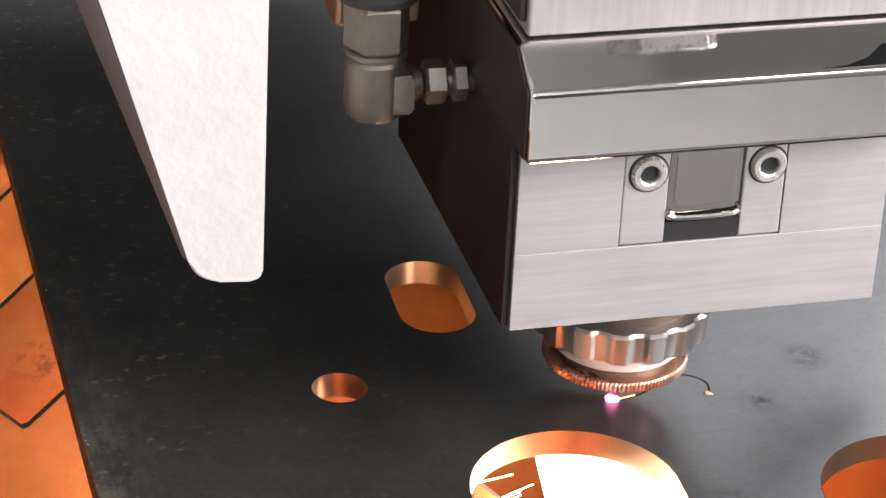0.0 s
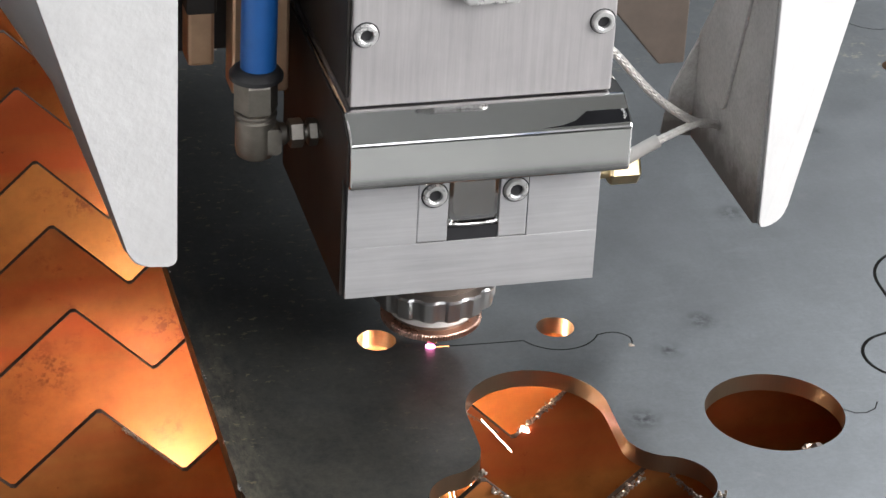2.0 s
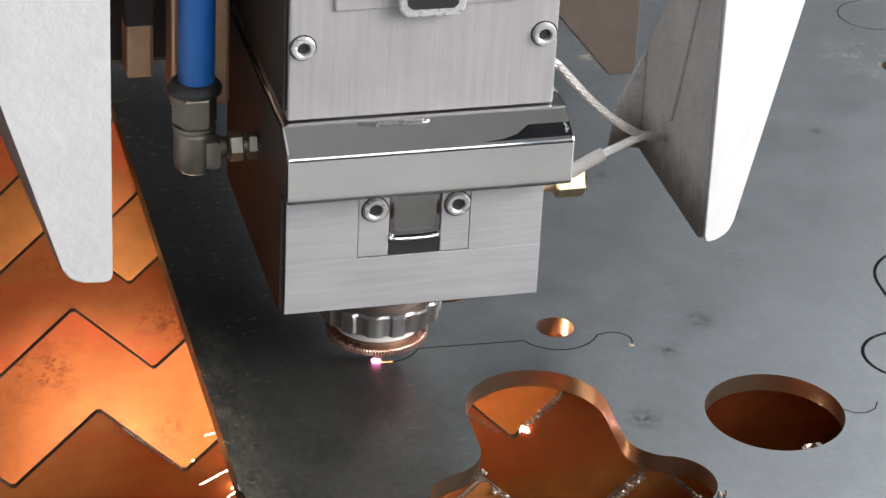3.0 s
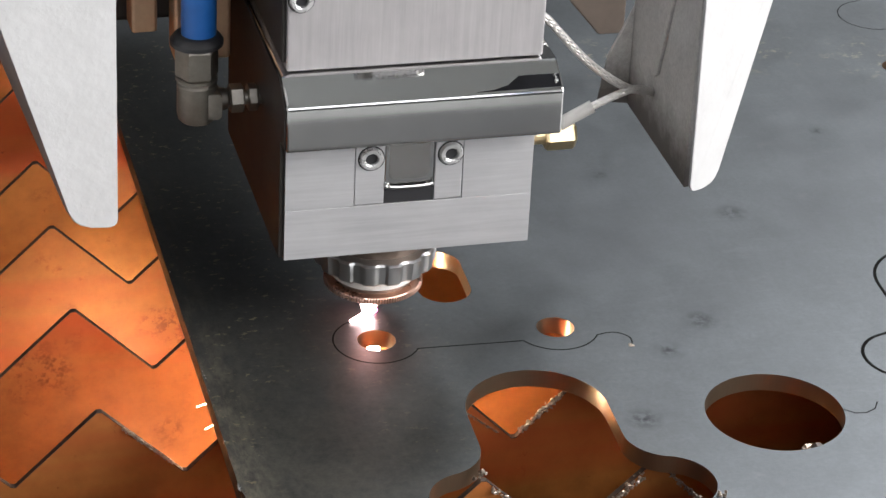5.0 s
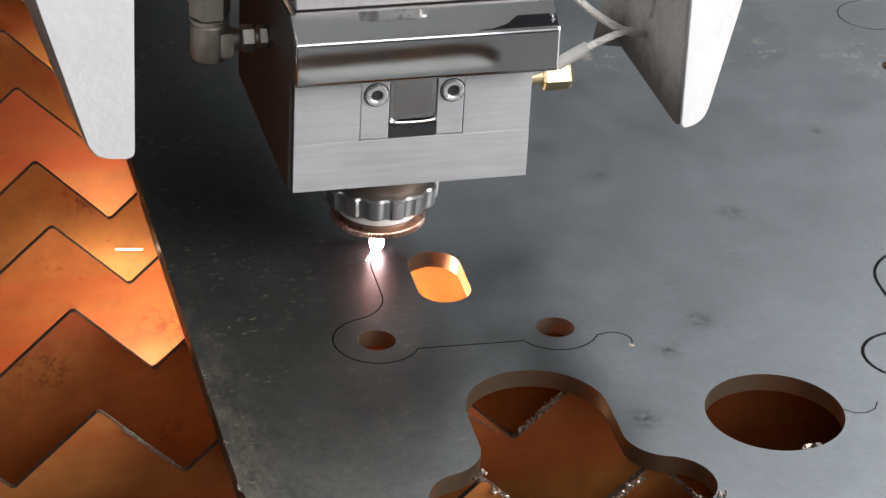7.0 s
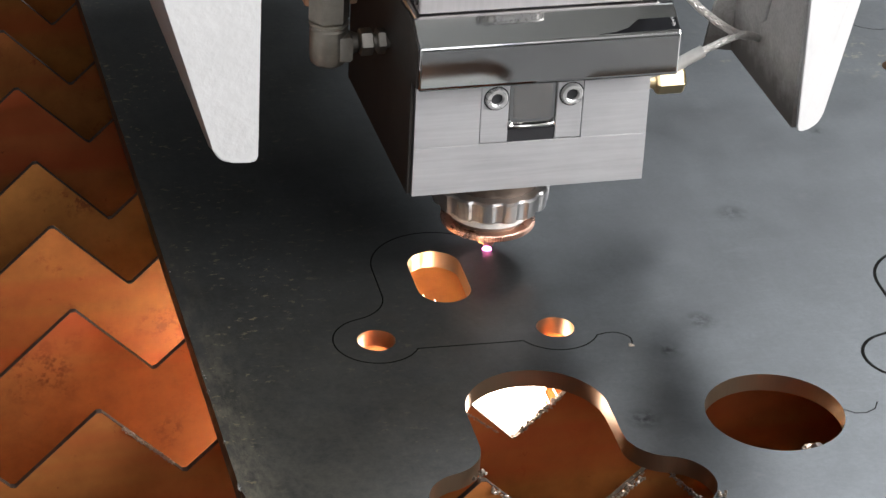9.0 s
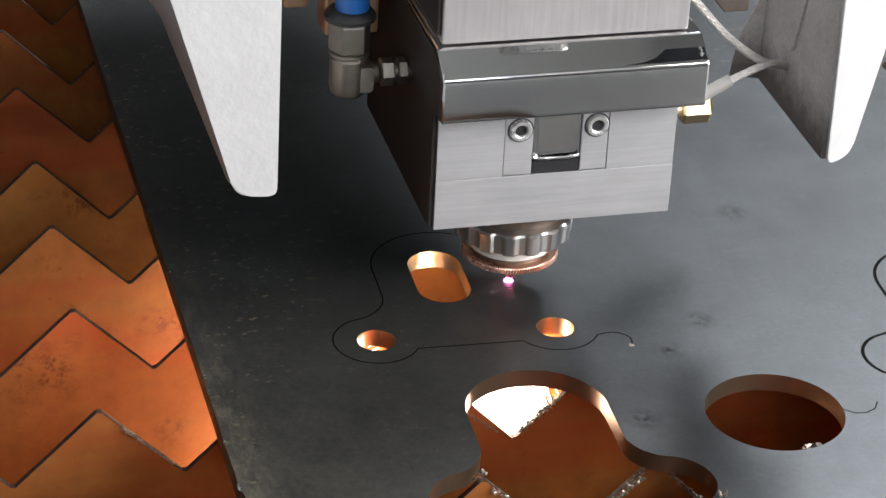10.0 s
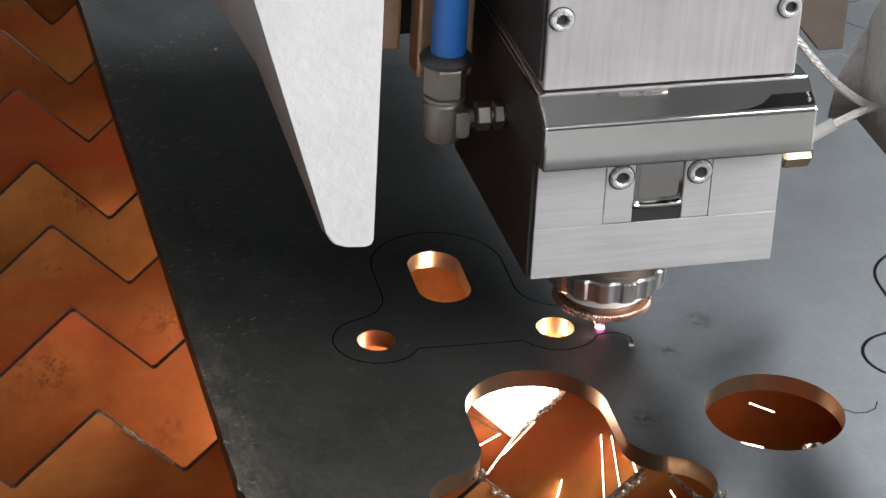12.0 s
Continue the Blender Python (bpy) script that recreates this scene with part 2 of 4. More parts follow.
SLEEVE = plain("grey_shrink_sleeve", (0.36, 0.35, 0.33), 0.4)
SLAG = metal("slag_crust", (0.12, 0.09, 0.07), (0.55, 0.46, 0.38), 0.34, (1, 1, 1), 500, 0.75, 0.5)
DARK_RUST = metal("dark_rust", (0.05, 0.022, 0.012), (0.2, 0.085, 0.04), 0.7, (1, 1, 1), 60, 0.2, 0.4)
BURNT = metal("burnt_edge", (0.03, 0.022, 0.018), (0.12, 0.08, 0.06), 0.5, (1, 1, 1), 400, 0.4, 0.6)
KERF = plain("kerf_black", (0.006, 0.0055, 0.005), 0.95)
KERF.node_tree.nodes["Principled BSDF"].inputs["Specular IOR Level"].default_value = 0.05
WALL = plain("workshop_wall", (0.55, 0.55, 0.54), 0.8, 0, 0.1, 3)
FLOOR = plain("workshop_floor", (0.5, 0.51, 0.5), 0.6, 0, 0.15, 2)
CEILING = plain("white_ceiling", (0.82, 0.82, 0.8), 0.8, 0, 0.05, 2)
# for unseen walls, made dark so that the sheet mirrors little light
SHADE = plain("unseen_dark_wall", (0.022, 0.02, 0.019), 0.8, 0, 0.2, 3)
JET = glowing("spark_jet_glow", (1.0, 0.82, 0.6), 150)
BLAZE = glowing("spark_blaze_glow", (1.0, 0.80, 0.66), 8)
CLOUD = glowing("spark_cloud_glow", (1.0, 0.84, 0.68), 22)
HOT = glowing("white_hot", (1.0, 0.66, 0.66), 40)
PINK = glowing("laser_pink", (1.0, 0.22, 0.55), 12)
SPARK = glowing("spark_streak", (1.0, 0.78, 0.55), 45)
SPRAY = glowing("spark_spray", (1.0, 0.78, 0.55), 10)

# ---------------------------------------------------------------- building helpers (millimetres)
MM = 0.001


def part(name, bm, material, parent=None, label="", smooth=False):
    """One mesh object, drawn in millimetres, under a thing."""
    bmesh.ops.recalc_face_normals(bm, faces=bm.faces)
    bmesh.ops.scale(bm, vec=(MM, MM, MM), verts=bm.verts)
    me = bpy.data.meshes.new(name)
    bm.to_mesh(me)
    bm.free()
    if smooth:
        for p in me.polygons:
            p.use_smooth = True
        me.set_sharp_from_angle(angle=radians(35))
    me.materials.append(material)
    ob = new(name, me)
    ob.parent = parent
    if label:
        ob["label"] = label
    return ob


def join(bm, other):
    me = bpy.data.meshes.new("t")
    other.to_mesh(me)
    other.free()
    bm.from_mesh(me)
    bpy.data.meshes.remove(me)
    return bm


def box(x0, x1, y0, y1, z0, z1, bevel=0.5, segments=2):
    bm = bmesh.new()
    bmesh.ops.create_cube(bm, size=1)
    bmesh.ops.scale(bm, vec=(x1 - x0, y1 - y0, z1 - z0), verts=bm.verts)
    bmesh.ops.translate(bm, vec=((x0 + x1) / 2, (y0 + y1) / 2, (z0 + z1) / 2), verts=bm.verts)
    if bevel:
        bmesh.ops.bevel(bm, geom=bm.edges[:], offset=bevel, segments=segments, affect="EDGES", profile=0.5)
    return bm


AXIS = {"X": Vector((1, 0, 0)), "Y": Vector((0, 1, 0)), "Z": Vector((0, 0, 1))}


def prism(points, axis, a, b, bevel=0.0):
    """A flat outline (two coordinates) drawn out along an axis from a to b. Outline order: Y,Z for X; X,Z for Y; X,Y for Z."""
    bm = bmesh.new()
    put = {"X": lambda u, v, w: (w, u, v), "Y": lambda u, v, w: (u, w, v), "Z": lambda u, v, w: (u, v, w)}[axis]
    lo = [bm.verts.new(put(u, v, a)) for u, v in points]
    hi = [bm.verts.new(put(u, v, b)) for u, v in points]
    bm.faces.new(lo)
    bm.faces.new(hi)
    n = len(points)
    for i in range(n):
        bm.faces.new((lo[i], lo[(i + 1) % n], hi[(i + 1) % n], hi[i]))
    if bevel:
        bmesh.ops.bevel(bm, geom=bm.edges[:], offset=bevel, segments=2, affect="EDGES", profile=0.5)
    return bm


def turned(profile, steps=48, axis="Z", at=(0, 0, 0)):
    """A lathe shape: (radius, height) pairs turned round an axis through at."""
    bm = bmesh.new()
    rings = []
    for r, z in profile:
        ring = []
        for i in range(steps):
            a = 2 * math.pi * i / steps
            p = (r * math.cos(a), r * math.sin(a), z)
            if axis == "X":
                p = (z, r * math.cos(a), r * math.sin(a))
            elif axis == "Y":
                p = (r * math.cos(a), -z, r * math.sin(a))
            ring.append(bm.verts.new((p[0] + at[0], p[1] + at[1], p[2] + at[2])))
        rings.append(ring)
    for A, B in zip(rings, rings[1:]):
        for i in range(steps):
            bm.faces.new((A[i], A[(i + 1) % steps], B[(i + 1) % steps], B[i]))
    bm.faces.new(rings[0])
    bm.faces.new(rings[-1])
    return bm


def tube(points, radius, steps=12):
    """A round bar along a smooth run of points."""
    bm = bmesh.new()
    pts = []
    P = [Vector(p) for p in points]
    for i in range(len(P) - 1):
        a, b, c, d = P[max(i - 1, 0)], P[i], P[i + 1], P[min(i + 2, len(P) - 1)]
        for k in range(6):
            t = k / 6
            pts.append(0.5 * (2 * b + (c - a) * t + (2 * a - 5 * b + 4 * c - d) * t * t + (3 * b - a - 3 * c + d) * t ** 3))
    pts.append(P[-1])
    rings = []
    for i, p in enumerate(pts):
        way = (pts[min(i + 1, len(pts) - 1)] - pts[max(i - 1, 0)]).normalized()
        u = way.orthogonal().normalized()
        if rings:
            u = (last - way * last.dot(way)).normalized()
        last = u
        v = way.cross(u)
        rings.append([bm.verts.new(p + radius * (u * math.cos(2 * math.pi * k / steps) + v * math.sin(2 * math.pi * k / steps))) for k in range(steps)])
    for A, B in zip(rings, rings[1:]):
        for i in range(steps):
            bm.faces.new((A[i], A[(i + 1) % steps], B[(i + 1) % steps], B[i]))
    bm.faces.new(rings[0])
    bm.faces.new(rings[-1])
    return bm


def arc(cx, cy, r, a0, a1, n):
    return [(cx + r * math.cos(radians(a0 + (a1 - a0) * i / n)), cy + r * math.sin(radians(a0 + (a1 - a0) * i / n))) for i in range(n + 1)]


def rounded(points, radii, n=6):
    """Outline with its corners rounded."""
    out = []
    m = len(points)
    for i, r in enumerate(radii):
        p, a, b = Vector(points[i]), Vector(points[i - 1]), Vector(points[(i + 1) % m])
        if r == 0:
            out.append(tuple(p))
            continue
        u, v = (a - p).normalized(), (b - p).normalized()
        for k in range(n + 1):
            t = k / n
            out.append(tuple((p + u * r) * (1 - t) ** 2 + p * 2 * t * (1 - t) + (p + v * r) * t ** 2))
    return out


# ---------------------------------------------------------------- the part that is being cut
LOBE, TOP, FILLET, SPAN = 15.6, 25.0, 16.0, 33.0
FILLET_Y = math.sqrt((LOBE + FILLET) ** 2 - (TOP + FILLET - SPAN) ** 2)
SEAT_Y = -7.6


def gasket_outline():
    """Part outline in its own axes, clockwise from the right lobe's foot: lobe, straight, lobe, waist, dome, waist."""
    foot = math.degrees(math.asin(-SEAT_Y / LOBE))
    meet = math.degrees(math.atan2(FILLET_Y, -(TOP + FILLET - SPAN)))
    left = arc(-SPAN, 0, LOBE, -foot, -360 + meet, 40)
    waist = arc(-TOP - FILLET, FILLET_Y, FILLET, meet - 180, 0, 14)
    dome = arc(0, 50, TOP, 180, 90, 22)
    half = left + waist + dome
    other = [(-x, y) for x, y in half[::-1]]
    return half + other[1:]


def placed(points, at, turn=-1.9):
    c, s = math.cos(radians(turn)), math.sin(radians(turn))
    return [(at[0] + c * x - s * y, at[1] + s * x + c * y) for x, y in points]


PART_AT = (234.2, 799.2)
OPEN_AT = (244.3, 696.7)
OUTLINE = gasket_outline()

# the laser's way: pierce, lead-in, foot of the right lobe, straight, then clockwise round
LEAD = [(57.2, -15.9), (58.1, -13.8), (58.3, -11.6), (57.8, -9.9), (56.7, -8.4), (54.8, -7.0), (52.6, -6.3), (50.3, -6.4), (48.2, -7.0)]
foot_deg = math.degrees(math.asin(-SEAT_Y / LOBE))
ROUND = arc(SPAN, 0, LOBE, -28, -180 + foot_deg, 24) + OUTLINE[:]
ROUND = [p for i, p in enumerate(ROUND) if i == 0 or math.dist(p, ROUND[i - 1]) > 0.05]
CUT_WAY = placed(LEAD + ROUND, PART_AT)
CUT_LEN = [0.0]
for p, q in zip(CUT_WAY, CUT_WAY[1:]):
    CUT_LEN.append(CUT_LEN[-1] + math.dist(p, q))
FEED = 25.0


def along(s):
    s = min(max(s, 0.0), CUT_LEN[-1] - 1e-6)
    for i in range(len(CUT_LEN) - 1):
        if s < CUT_LEN[i + 1]:
            k = (s - CUT_LEN[i]) / (CUT_LEN[i + 1] - CUT_LEN[i])
            a, b = CUT_WAY[i], CUT_WAY[i + 1]
            return (a[0] + (b[0] - a[0]) * k, a[1] + (b[1] - a[1]) * k)
    return CUT_WAY[-1]


S_START = 35.7


def nozzle_at(t):
    return along(S_START + FEED * t)


# ---------------------------------------------------------------- room round the machine
def room():
    def slab(name, x0, x1, y0, y1, z0, z1, material, label, category):
        return tagged(part(name, box(x0 * 1000, x1 * 1000, y0 * 1000, y1 * 1000, z0 * 1000, z1 * 1000, 0), material), label, category, kind="structure")

    slab("floor", -4, 5, -4, 5, -1.0, -0.9, FLOOR, "plain grey workshop floor under the machine", "floor")
    slab("ceiling", -4, 2.1, -4, 5, 4.4, 4.5, CEILING, "plain pale workshop ceiling", "ceiling")
    slab("ceiling_east", 2.1, 5, -4, 2.3, 4.4, 4.5, CEILING, "plain pale workshop ceiling beside a roof light", "ceiling")
    slab("wall_west", -4.1, -4, -4, 5, -1.0, 4.5, SHADE, "plain unseen wall, dark to keep reflections dark", "wall")
    # the wall behind the camera has a wide window
    slab("wall_south", -4, -1.6, -4.1, -4, -1.0, 4.5, WALL, "plain pale workshop wall beside a window", "wall")
    slab("wall_south_end", 1.8, 5, -4.1, -4, -1.0, 4.5, WALL, "plain pale workshop wall beside a window", "wall")
    slab("wall_south_below", -1.6, 1.8, -4.1, -4, -1.0, 1.8, WALL, "plain pale workshop wall under a window", "wall")
    slab("wall_south_above", -1.6, 1.8, -4.1, -4, 3.8, 4.5, WALL, "plain pale workshop wall over a window", "wall")
    slab("wall_north", -4, 5, 5, 5.1, -1.0, 4.5, SHADE, "plain unseen wall behind the machine, dark to keep reflections dark", "wall")
    # the nearer part of the east wall stands close to the machine and has a window opening
    slab("wall_east", 1.7, 1.8, -4, -1.2, -1.0, 4.5, WALL, "plain pale workshop wall beside a window", "wall")
    slab("wall_east_end", 1.7, 1.8, 0.5, 1.3, -1.0, 4.5, WALL, "plain pale workshop wall beside a window", "wall")
    slab("wall_east_below", 1.7, 1.8, -1.2, 0.5, -1.0, 0.2, WALL, "plain pale workshop wall under a window", "wall")
    slab("wall_east_above", 1.7, 1.8, -1.2, 0.5, 1.7, 4.5, WALL, "plain pale workshop wall over a window", "wall")
    slab("wall_step", 1.8, 5.1, 1.2, 1.3, -1.0, 4.5, WALL, "plain pale workshop wall", "wall")
    slab("wall_east_far", 5, 5.1, 1.3, 5, -1.0, 4.5, SHADE, "plain unseen wall, dark to keep reflections dark", "wall")


room()

# ---------------------------------------------------------------- cutting bed
THICK = 6.8
SLAT_ROWS = [590, 654, 718, 782, 850.5, 914, 968, 1036, 1094, 1158, 1222, 1286, 1350, 1414]
PITCH, PEAK_X, VALLEY = 60.0, 99.2, -34.2


def slat(y):
    """An upright sawtooth plate; its peaks carry the sheet."""
    pts = []
    rng = random.Random(int(y * 10))
    x = PEAK_X - 7 * PITCH
    while x < 760:
        pts.append((x - 0.9, -THICK - 0.05))
        pts.append((x + 0.9, -THICK - 0.05))
        pts.append((x + PITCH / 2 - 1.0, VALLEY + rng.uniform(-0.5, 0.5)))
        pts.append((x + PITCH / 2 + 0.6, VALLEY + rng.uniform(-0.5, 0.5)))
        x += PITCH
    pts += [(x, -THICK - 0.05), (x + 4, -84), (PEAK_X - 7 * PITCH - 4, -84)]
    ob = part("support_slat", prism(pts, "Y", y - 1.0, y + 1.0), SLAT)
    rim = bmesh.new()
    rows = []
    for px, pz in pts[:-2]:
        rows.append([rim.verts.new((px, y - 1.08, pz - 0.3)), rim.verts.new((px, y - 1.08, pz + 0.04)), rim.verts.new((px, y + 1.08, pz + 0.04)), rim.verts.new((px, y + 1.08, pz - 0.3))])
    for A, B in zip(rows, rows[1:]):
        for k in range(3):
            rim.faces.new((A[k], A[k + 1], B[k + 1], B[k]))
    part("toothed_edge", rim, BURNT, ob, "dark burnt crust along the teeth")
    return tagged(ob, "sawtooth support slat of burnt orange steel", "support slat", "support slats of the cutting bed")


SLATS = {row: slat(row) for row in SLAT_ROWS}

def crust_mesh(points, size, seed):
    """A knobbly bead along a run of points."""
    rng = random.Random(seed)
    bm = bmesh.new()
    run = sum(math.dist(a, b) for a, b in zip(points, points[1:]))
    count = max(int(run / (size * 0.16)), 8)
    for k in range(count):
        f = k / count * (len(points) - 1)
        a, b = Vector(points[int(f)]), Vector(points[int(f) + 1])
        p = a.lerp(b, f - int(f)) + Vector([rng.gauss(0, size * 0.42) for _ in range(3)])
        lump = bmesh.new()
        bmesh.ops.create_icosphere(lump, subdivisions=1, radius=size * rng.uniform(0.22, 0.6))
        for v in lump.verts:
            v.co = v.co * (1 + 0.7 * noise.noise(v.co * 2.6 + Vector((seed, k, 0)))) + p
        join(bm, lump)
    return bm


def crust(name, points, size, seed, parent, label):
    return part(name, crust_mesh(points, size, seed), SLAG, parent, label)


crust("slag_bead", [(251, 781.1, -32), (266, 781.1, -18)], 1.3, 1, SLATS[782], "grey slag crust")
crust("slag_bead", [(226, 781.1, -18), (243, 781.1, -32)], 0.5, 2, SLATS[782], "grey slag crust")
crust("slag_bead", [(254, 717.1, -31), (276, 717.1, -11)], 1.5, 3, SLATS[718], "grey slag crust")
crust("slag_bead", [(222, 717.1, -10), (241, 717.1, -29)], 1.2, 4, SLATS[718], "grey slag crust")
crust("slag_bead", [(286, 717.1, -13), (297, 717.1, -24)], 1.0, 5, SLATS[718], "grey slag crust")
crust("slag_bead", [(107, 780.9, -14), (125, 780.9, -31)], 0.7, 6, SLATS[782], "grey slag crust")

tray = tagged(part("scrap_tray", box(-322, 767, 538, 1462, -200, -126, 3), DARK_RUST), "dark rusty steel scrap tray under the slats", "tray")
carrier = tagged(new("slat_carrier"), "dark steel bars that carry the slats", "bed frame")
for cx in (-300, 740):
    part("bar", box(cx - 14, cx + 14, 545, 1455, -125.5, -84.2, 2), DARK, carrier)
bed = new("machine_bed")
tagged(bed, "dark machine bed frame round the slats", "machine bed")
part("side_rail", box(-420, -325, 540, 1460, -420, -30, 6), DARK, bed)
part("side_rail", box(770, 860, 540, 1460, -420, -30, 6), DARK, bed)
part("cross_rail", box(-420, 860, 470, 535, -420, -60, 6), DARK, bed)
part("cross_rail", box(-420, 860, 1465, 1530, -420, -40, 6), DARK, bed)
for lx in (-380, 820):
    for ly in (502, 1497):
        part("leg", box(lx - 35, lx + 35, ly - 30, ly + 30, -900, -421, 4), DARK, bed)
part("pan", box(-324, 769, 536, 1464, -420, -201, 3), DARK, bed)


# ---------------------------------------------------------------- sheet with its cut-outs
def circle(cx, cy, r, n=48):
    return [(cx + r * math.cos(2 * math.pi * i / n), cy + r * math.sin(2 * math.pi * i / n)) for i in range(n)]


def slot_along(x0, x1, y, r):
    """A long rounded opening near the sheet's front edge; the polished collar mirrors it."""
    return placed(arc(-(x1 - x0) / 2 + r, 0, r, 90, 270, 14) + arc((x1 - x0) / 2 - r, 0, r, -90, 90, 14), ((x0 + x1) / 2, y))


SLOT = arc(0, 50.4, 10, 180, 0, 18) + arc(0, 32.4, 10, 0, -180, 18)
HOLES = [
    placed(OUTLINE[:-1], OPEN_AT),
    circle(326.9, 730.5, 24.4, 72),
    placed(circle(-33, 0, 6.95, 36), PART_AT),
    placed(circle(33, 0, 6.95, 36), PART_AT),
    placed([(x - 1.2, y) for x, y in SLOT], PART_AT),
    circle(478.6, 985.5, 7.0, 32),
    slot_along(214, 308, 583, 12.5),
    slot_along(336, 430, 600, 12.5),
]
RIM = [(138.0, 540), (720, 540), (720, 1440), (134.6, 1440), (135.4, 1000), (136.4, 720), (138.0, 708)]


def steel_sheet():
    from_loops = [RIM] + HOLES
    flat = [p for loop in from_loops for p in loop]
    tris = geometry.tessellate_polygon([[Vector((x, y, 0)) for x, y in loop] for loop in from_loops])
    bm = bmesh.new()
    top = [bm.verts.new((x, y, 0)) for x, y in flat]
    low = [bm.verts.new((x, y, -THICK)) for x, y in flat]
    for a, b, c in tris:
        bm.faces.new((top[a], top[b], top[c]))
        bm.faces.new((low[c], low[b], low[a]))
    n = len(RIM)
    for i in range(n):
        bm.faces.new((top[i], top[(i + 1) % n], low[(i + 1) % n], low[i]))
    ob = tagged(part("steel_sheet", bm, STEEL), "dark mill-scale steel sheet with cut-out holes, lying on slats", "steel sheet")
    for loop in HOLES:
        wall = bmesh.new()
        cx = sum(p[0] for p in loop) / len(loop)
        cy = sum(p[1] for p in loop) / len(loop)
        a = [wall.verts.new((x, y, 0.0)) for x, y in loop]
        b = [wall.verts.new((x, y, -THICK)) for x, y in loop]
        m = len(loop)
        for i in range(m):
            wall.faces.new((a[i], a[(i + 1) % m], b[(i + 1) % m], b[i]))
        part("cut_edge", wall, CUT, ob, "striated bright laser-cut edge", smooth=True)
    return ob


SHEET = steel_sheet()
for k, (cx, cy, cz, size) in enumerate([(216.6, 712.8, -0.8, 1.5), (330.5, 708.0, -1.8, 2.1), (291.5, 685.5, -0.6, 1.5)]):
    tagged(crust("slag_drop", [(cx - 1.4, cy, cz), (cx, cy - 0.4, cz + 0.3), (cx + 1.6, cy + 0.2, cz)], size, 20 + k, None, ""), "lump of grey slag stuck to the cut rim", "slag")


def strip(points, width, top, depth=0.6):
    """A thin bar that follows points in the plane."""
    bm = bmesh.new()
    rows = []
    for i, p in enumerate(points):
        a, b = points[max(i - 1, 0)], points[min(i + 1, len(points) - 1)]
        d = math.dist(a, b)
        nx, ny = -(b[1] - a[1]) / d * width / 2, (b[0] - a[0]) / d * width / 2
        rows.append([bm.verts.new((p[0] + nx, p[1] + ny, top)), bm.verts.new((p[0] - nx, p[1] - ny, top)), bm.verts.new((p[0] - nx, p[1] - ny, top - depth)), bm.verts.new((p[0] + nx, p[1] + ny, top - depth))])
    for A, B in zip(rows, rows[1:]):
        for k in range(4):
            bm.faces.new((A[k], A[(k + 1) % 4], B[(k + 1) % 4], B[k]))
    bm.faces.new(rows[0])
    bm.faces.new(rows[-1])
    return bm


for k, (by, bl) in enumerate([(786, 5), (776, 3), (717, 4), (745, 2), (860, 3)]):
    part("rim_burr", crust_mesh([(136.6, by, -0.5), (136.6, by + bl, -0.6)], 0.55, 60 + k), SCREW, SHEET, "bright chipped burr")

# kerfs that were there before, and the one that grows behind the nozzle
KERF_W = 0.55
old = tagged(new("old_cut_lines"), "thin dark laser kerfs of finished outlines in the sheet", "cut line")
part("kerf", strip(placed(OUTLINE, (420.2, 756.5)), 1.3, 0.04), KERF, old)
part("kerf", strip(placed(OUTLINE, (521, 1038)), 0.5, 0.04), KERF, old)
part("lead_in", strip([(351.2, 727.6), (354.5, 724.6), (358.5, 724.2), (362.5, 726.2), (364.9, 730.2)], 0.5, 0.04), KERF, old)
part("lead_in", strip([(186.0, 1046.5), (187.0, 1049)], 1.2, 0.05), SLAG, old)

pierce = bmesh.new()
rng = random.Random(3)
for k in range(16):
    a, r = rng.uniform(0, 6.28), rng.uniform(0.1, 1.1)
    join(pierce, turned([(0.15, 0.0), (rng.uniform(0.2, 0.45), 0.1), (0.1, rng.uniform(0.25, 0.6))], 6, "Z", (CUT_WAY[0][0] + r * math.cos(a), CUT_WAY[0][1] + r * math.sin(a), 0)))
tagged(part("pierce_spatter", pierce, SLAG), "small ring of bright spatter round the pierce point", "spatter")

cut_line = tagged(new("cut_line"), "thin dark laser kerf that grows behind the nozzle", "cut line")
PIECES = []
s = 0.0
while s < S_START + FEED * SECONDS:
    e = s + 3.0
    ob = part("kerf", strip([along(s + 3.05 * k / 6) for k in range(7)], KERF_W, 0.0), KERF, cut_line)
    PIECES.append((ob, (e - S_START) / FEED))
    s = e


# ---------------------------------------------------------------- cutting head (origin: the point under the nozzle on the sheet)
def socket_screw(parent, x, y, z, r=4.1, sink=1.72, inside=None):
    screw = part("screw", turned([(r * 0.98, 0), (r, 0.4), (r, 2.2), (r * 0.86, 3.0), (r * 0.62, 3.0), (r * 0.52, 2.7), (r * 0.5, 1.0)], 32, "Y", (x, y, z)), SCREW, parent, "bright hex socket screw", smooth=True)
    # left sockets get bright steel for the light inside, the others shade-black
    part("socket", turned([(r * 0.5, 0.9), (r * 0.5, 1.1)], 6, "Y", (x, y, z)), inside or BLACK, screw)
    # black disc that paints the shaded gap round the screw head
    part("counterbore", turned([(r * 1.12, sink - 0.2), (r * 1.12, sink + 0.06)], 32, "Y", (x, y, z)), BLACK, screw)


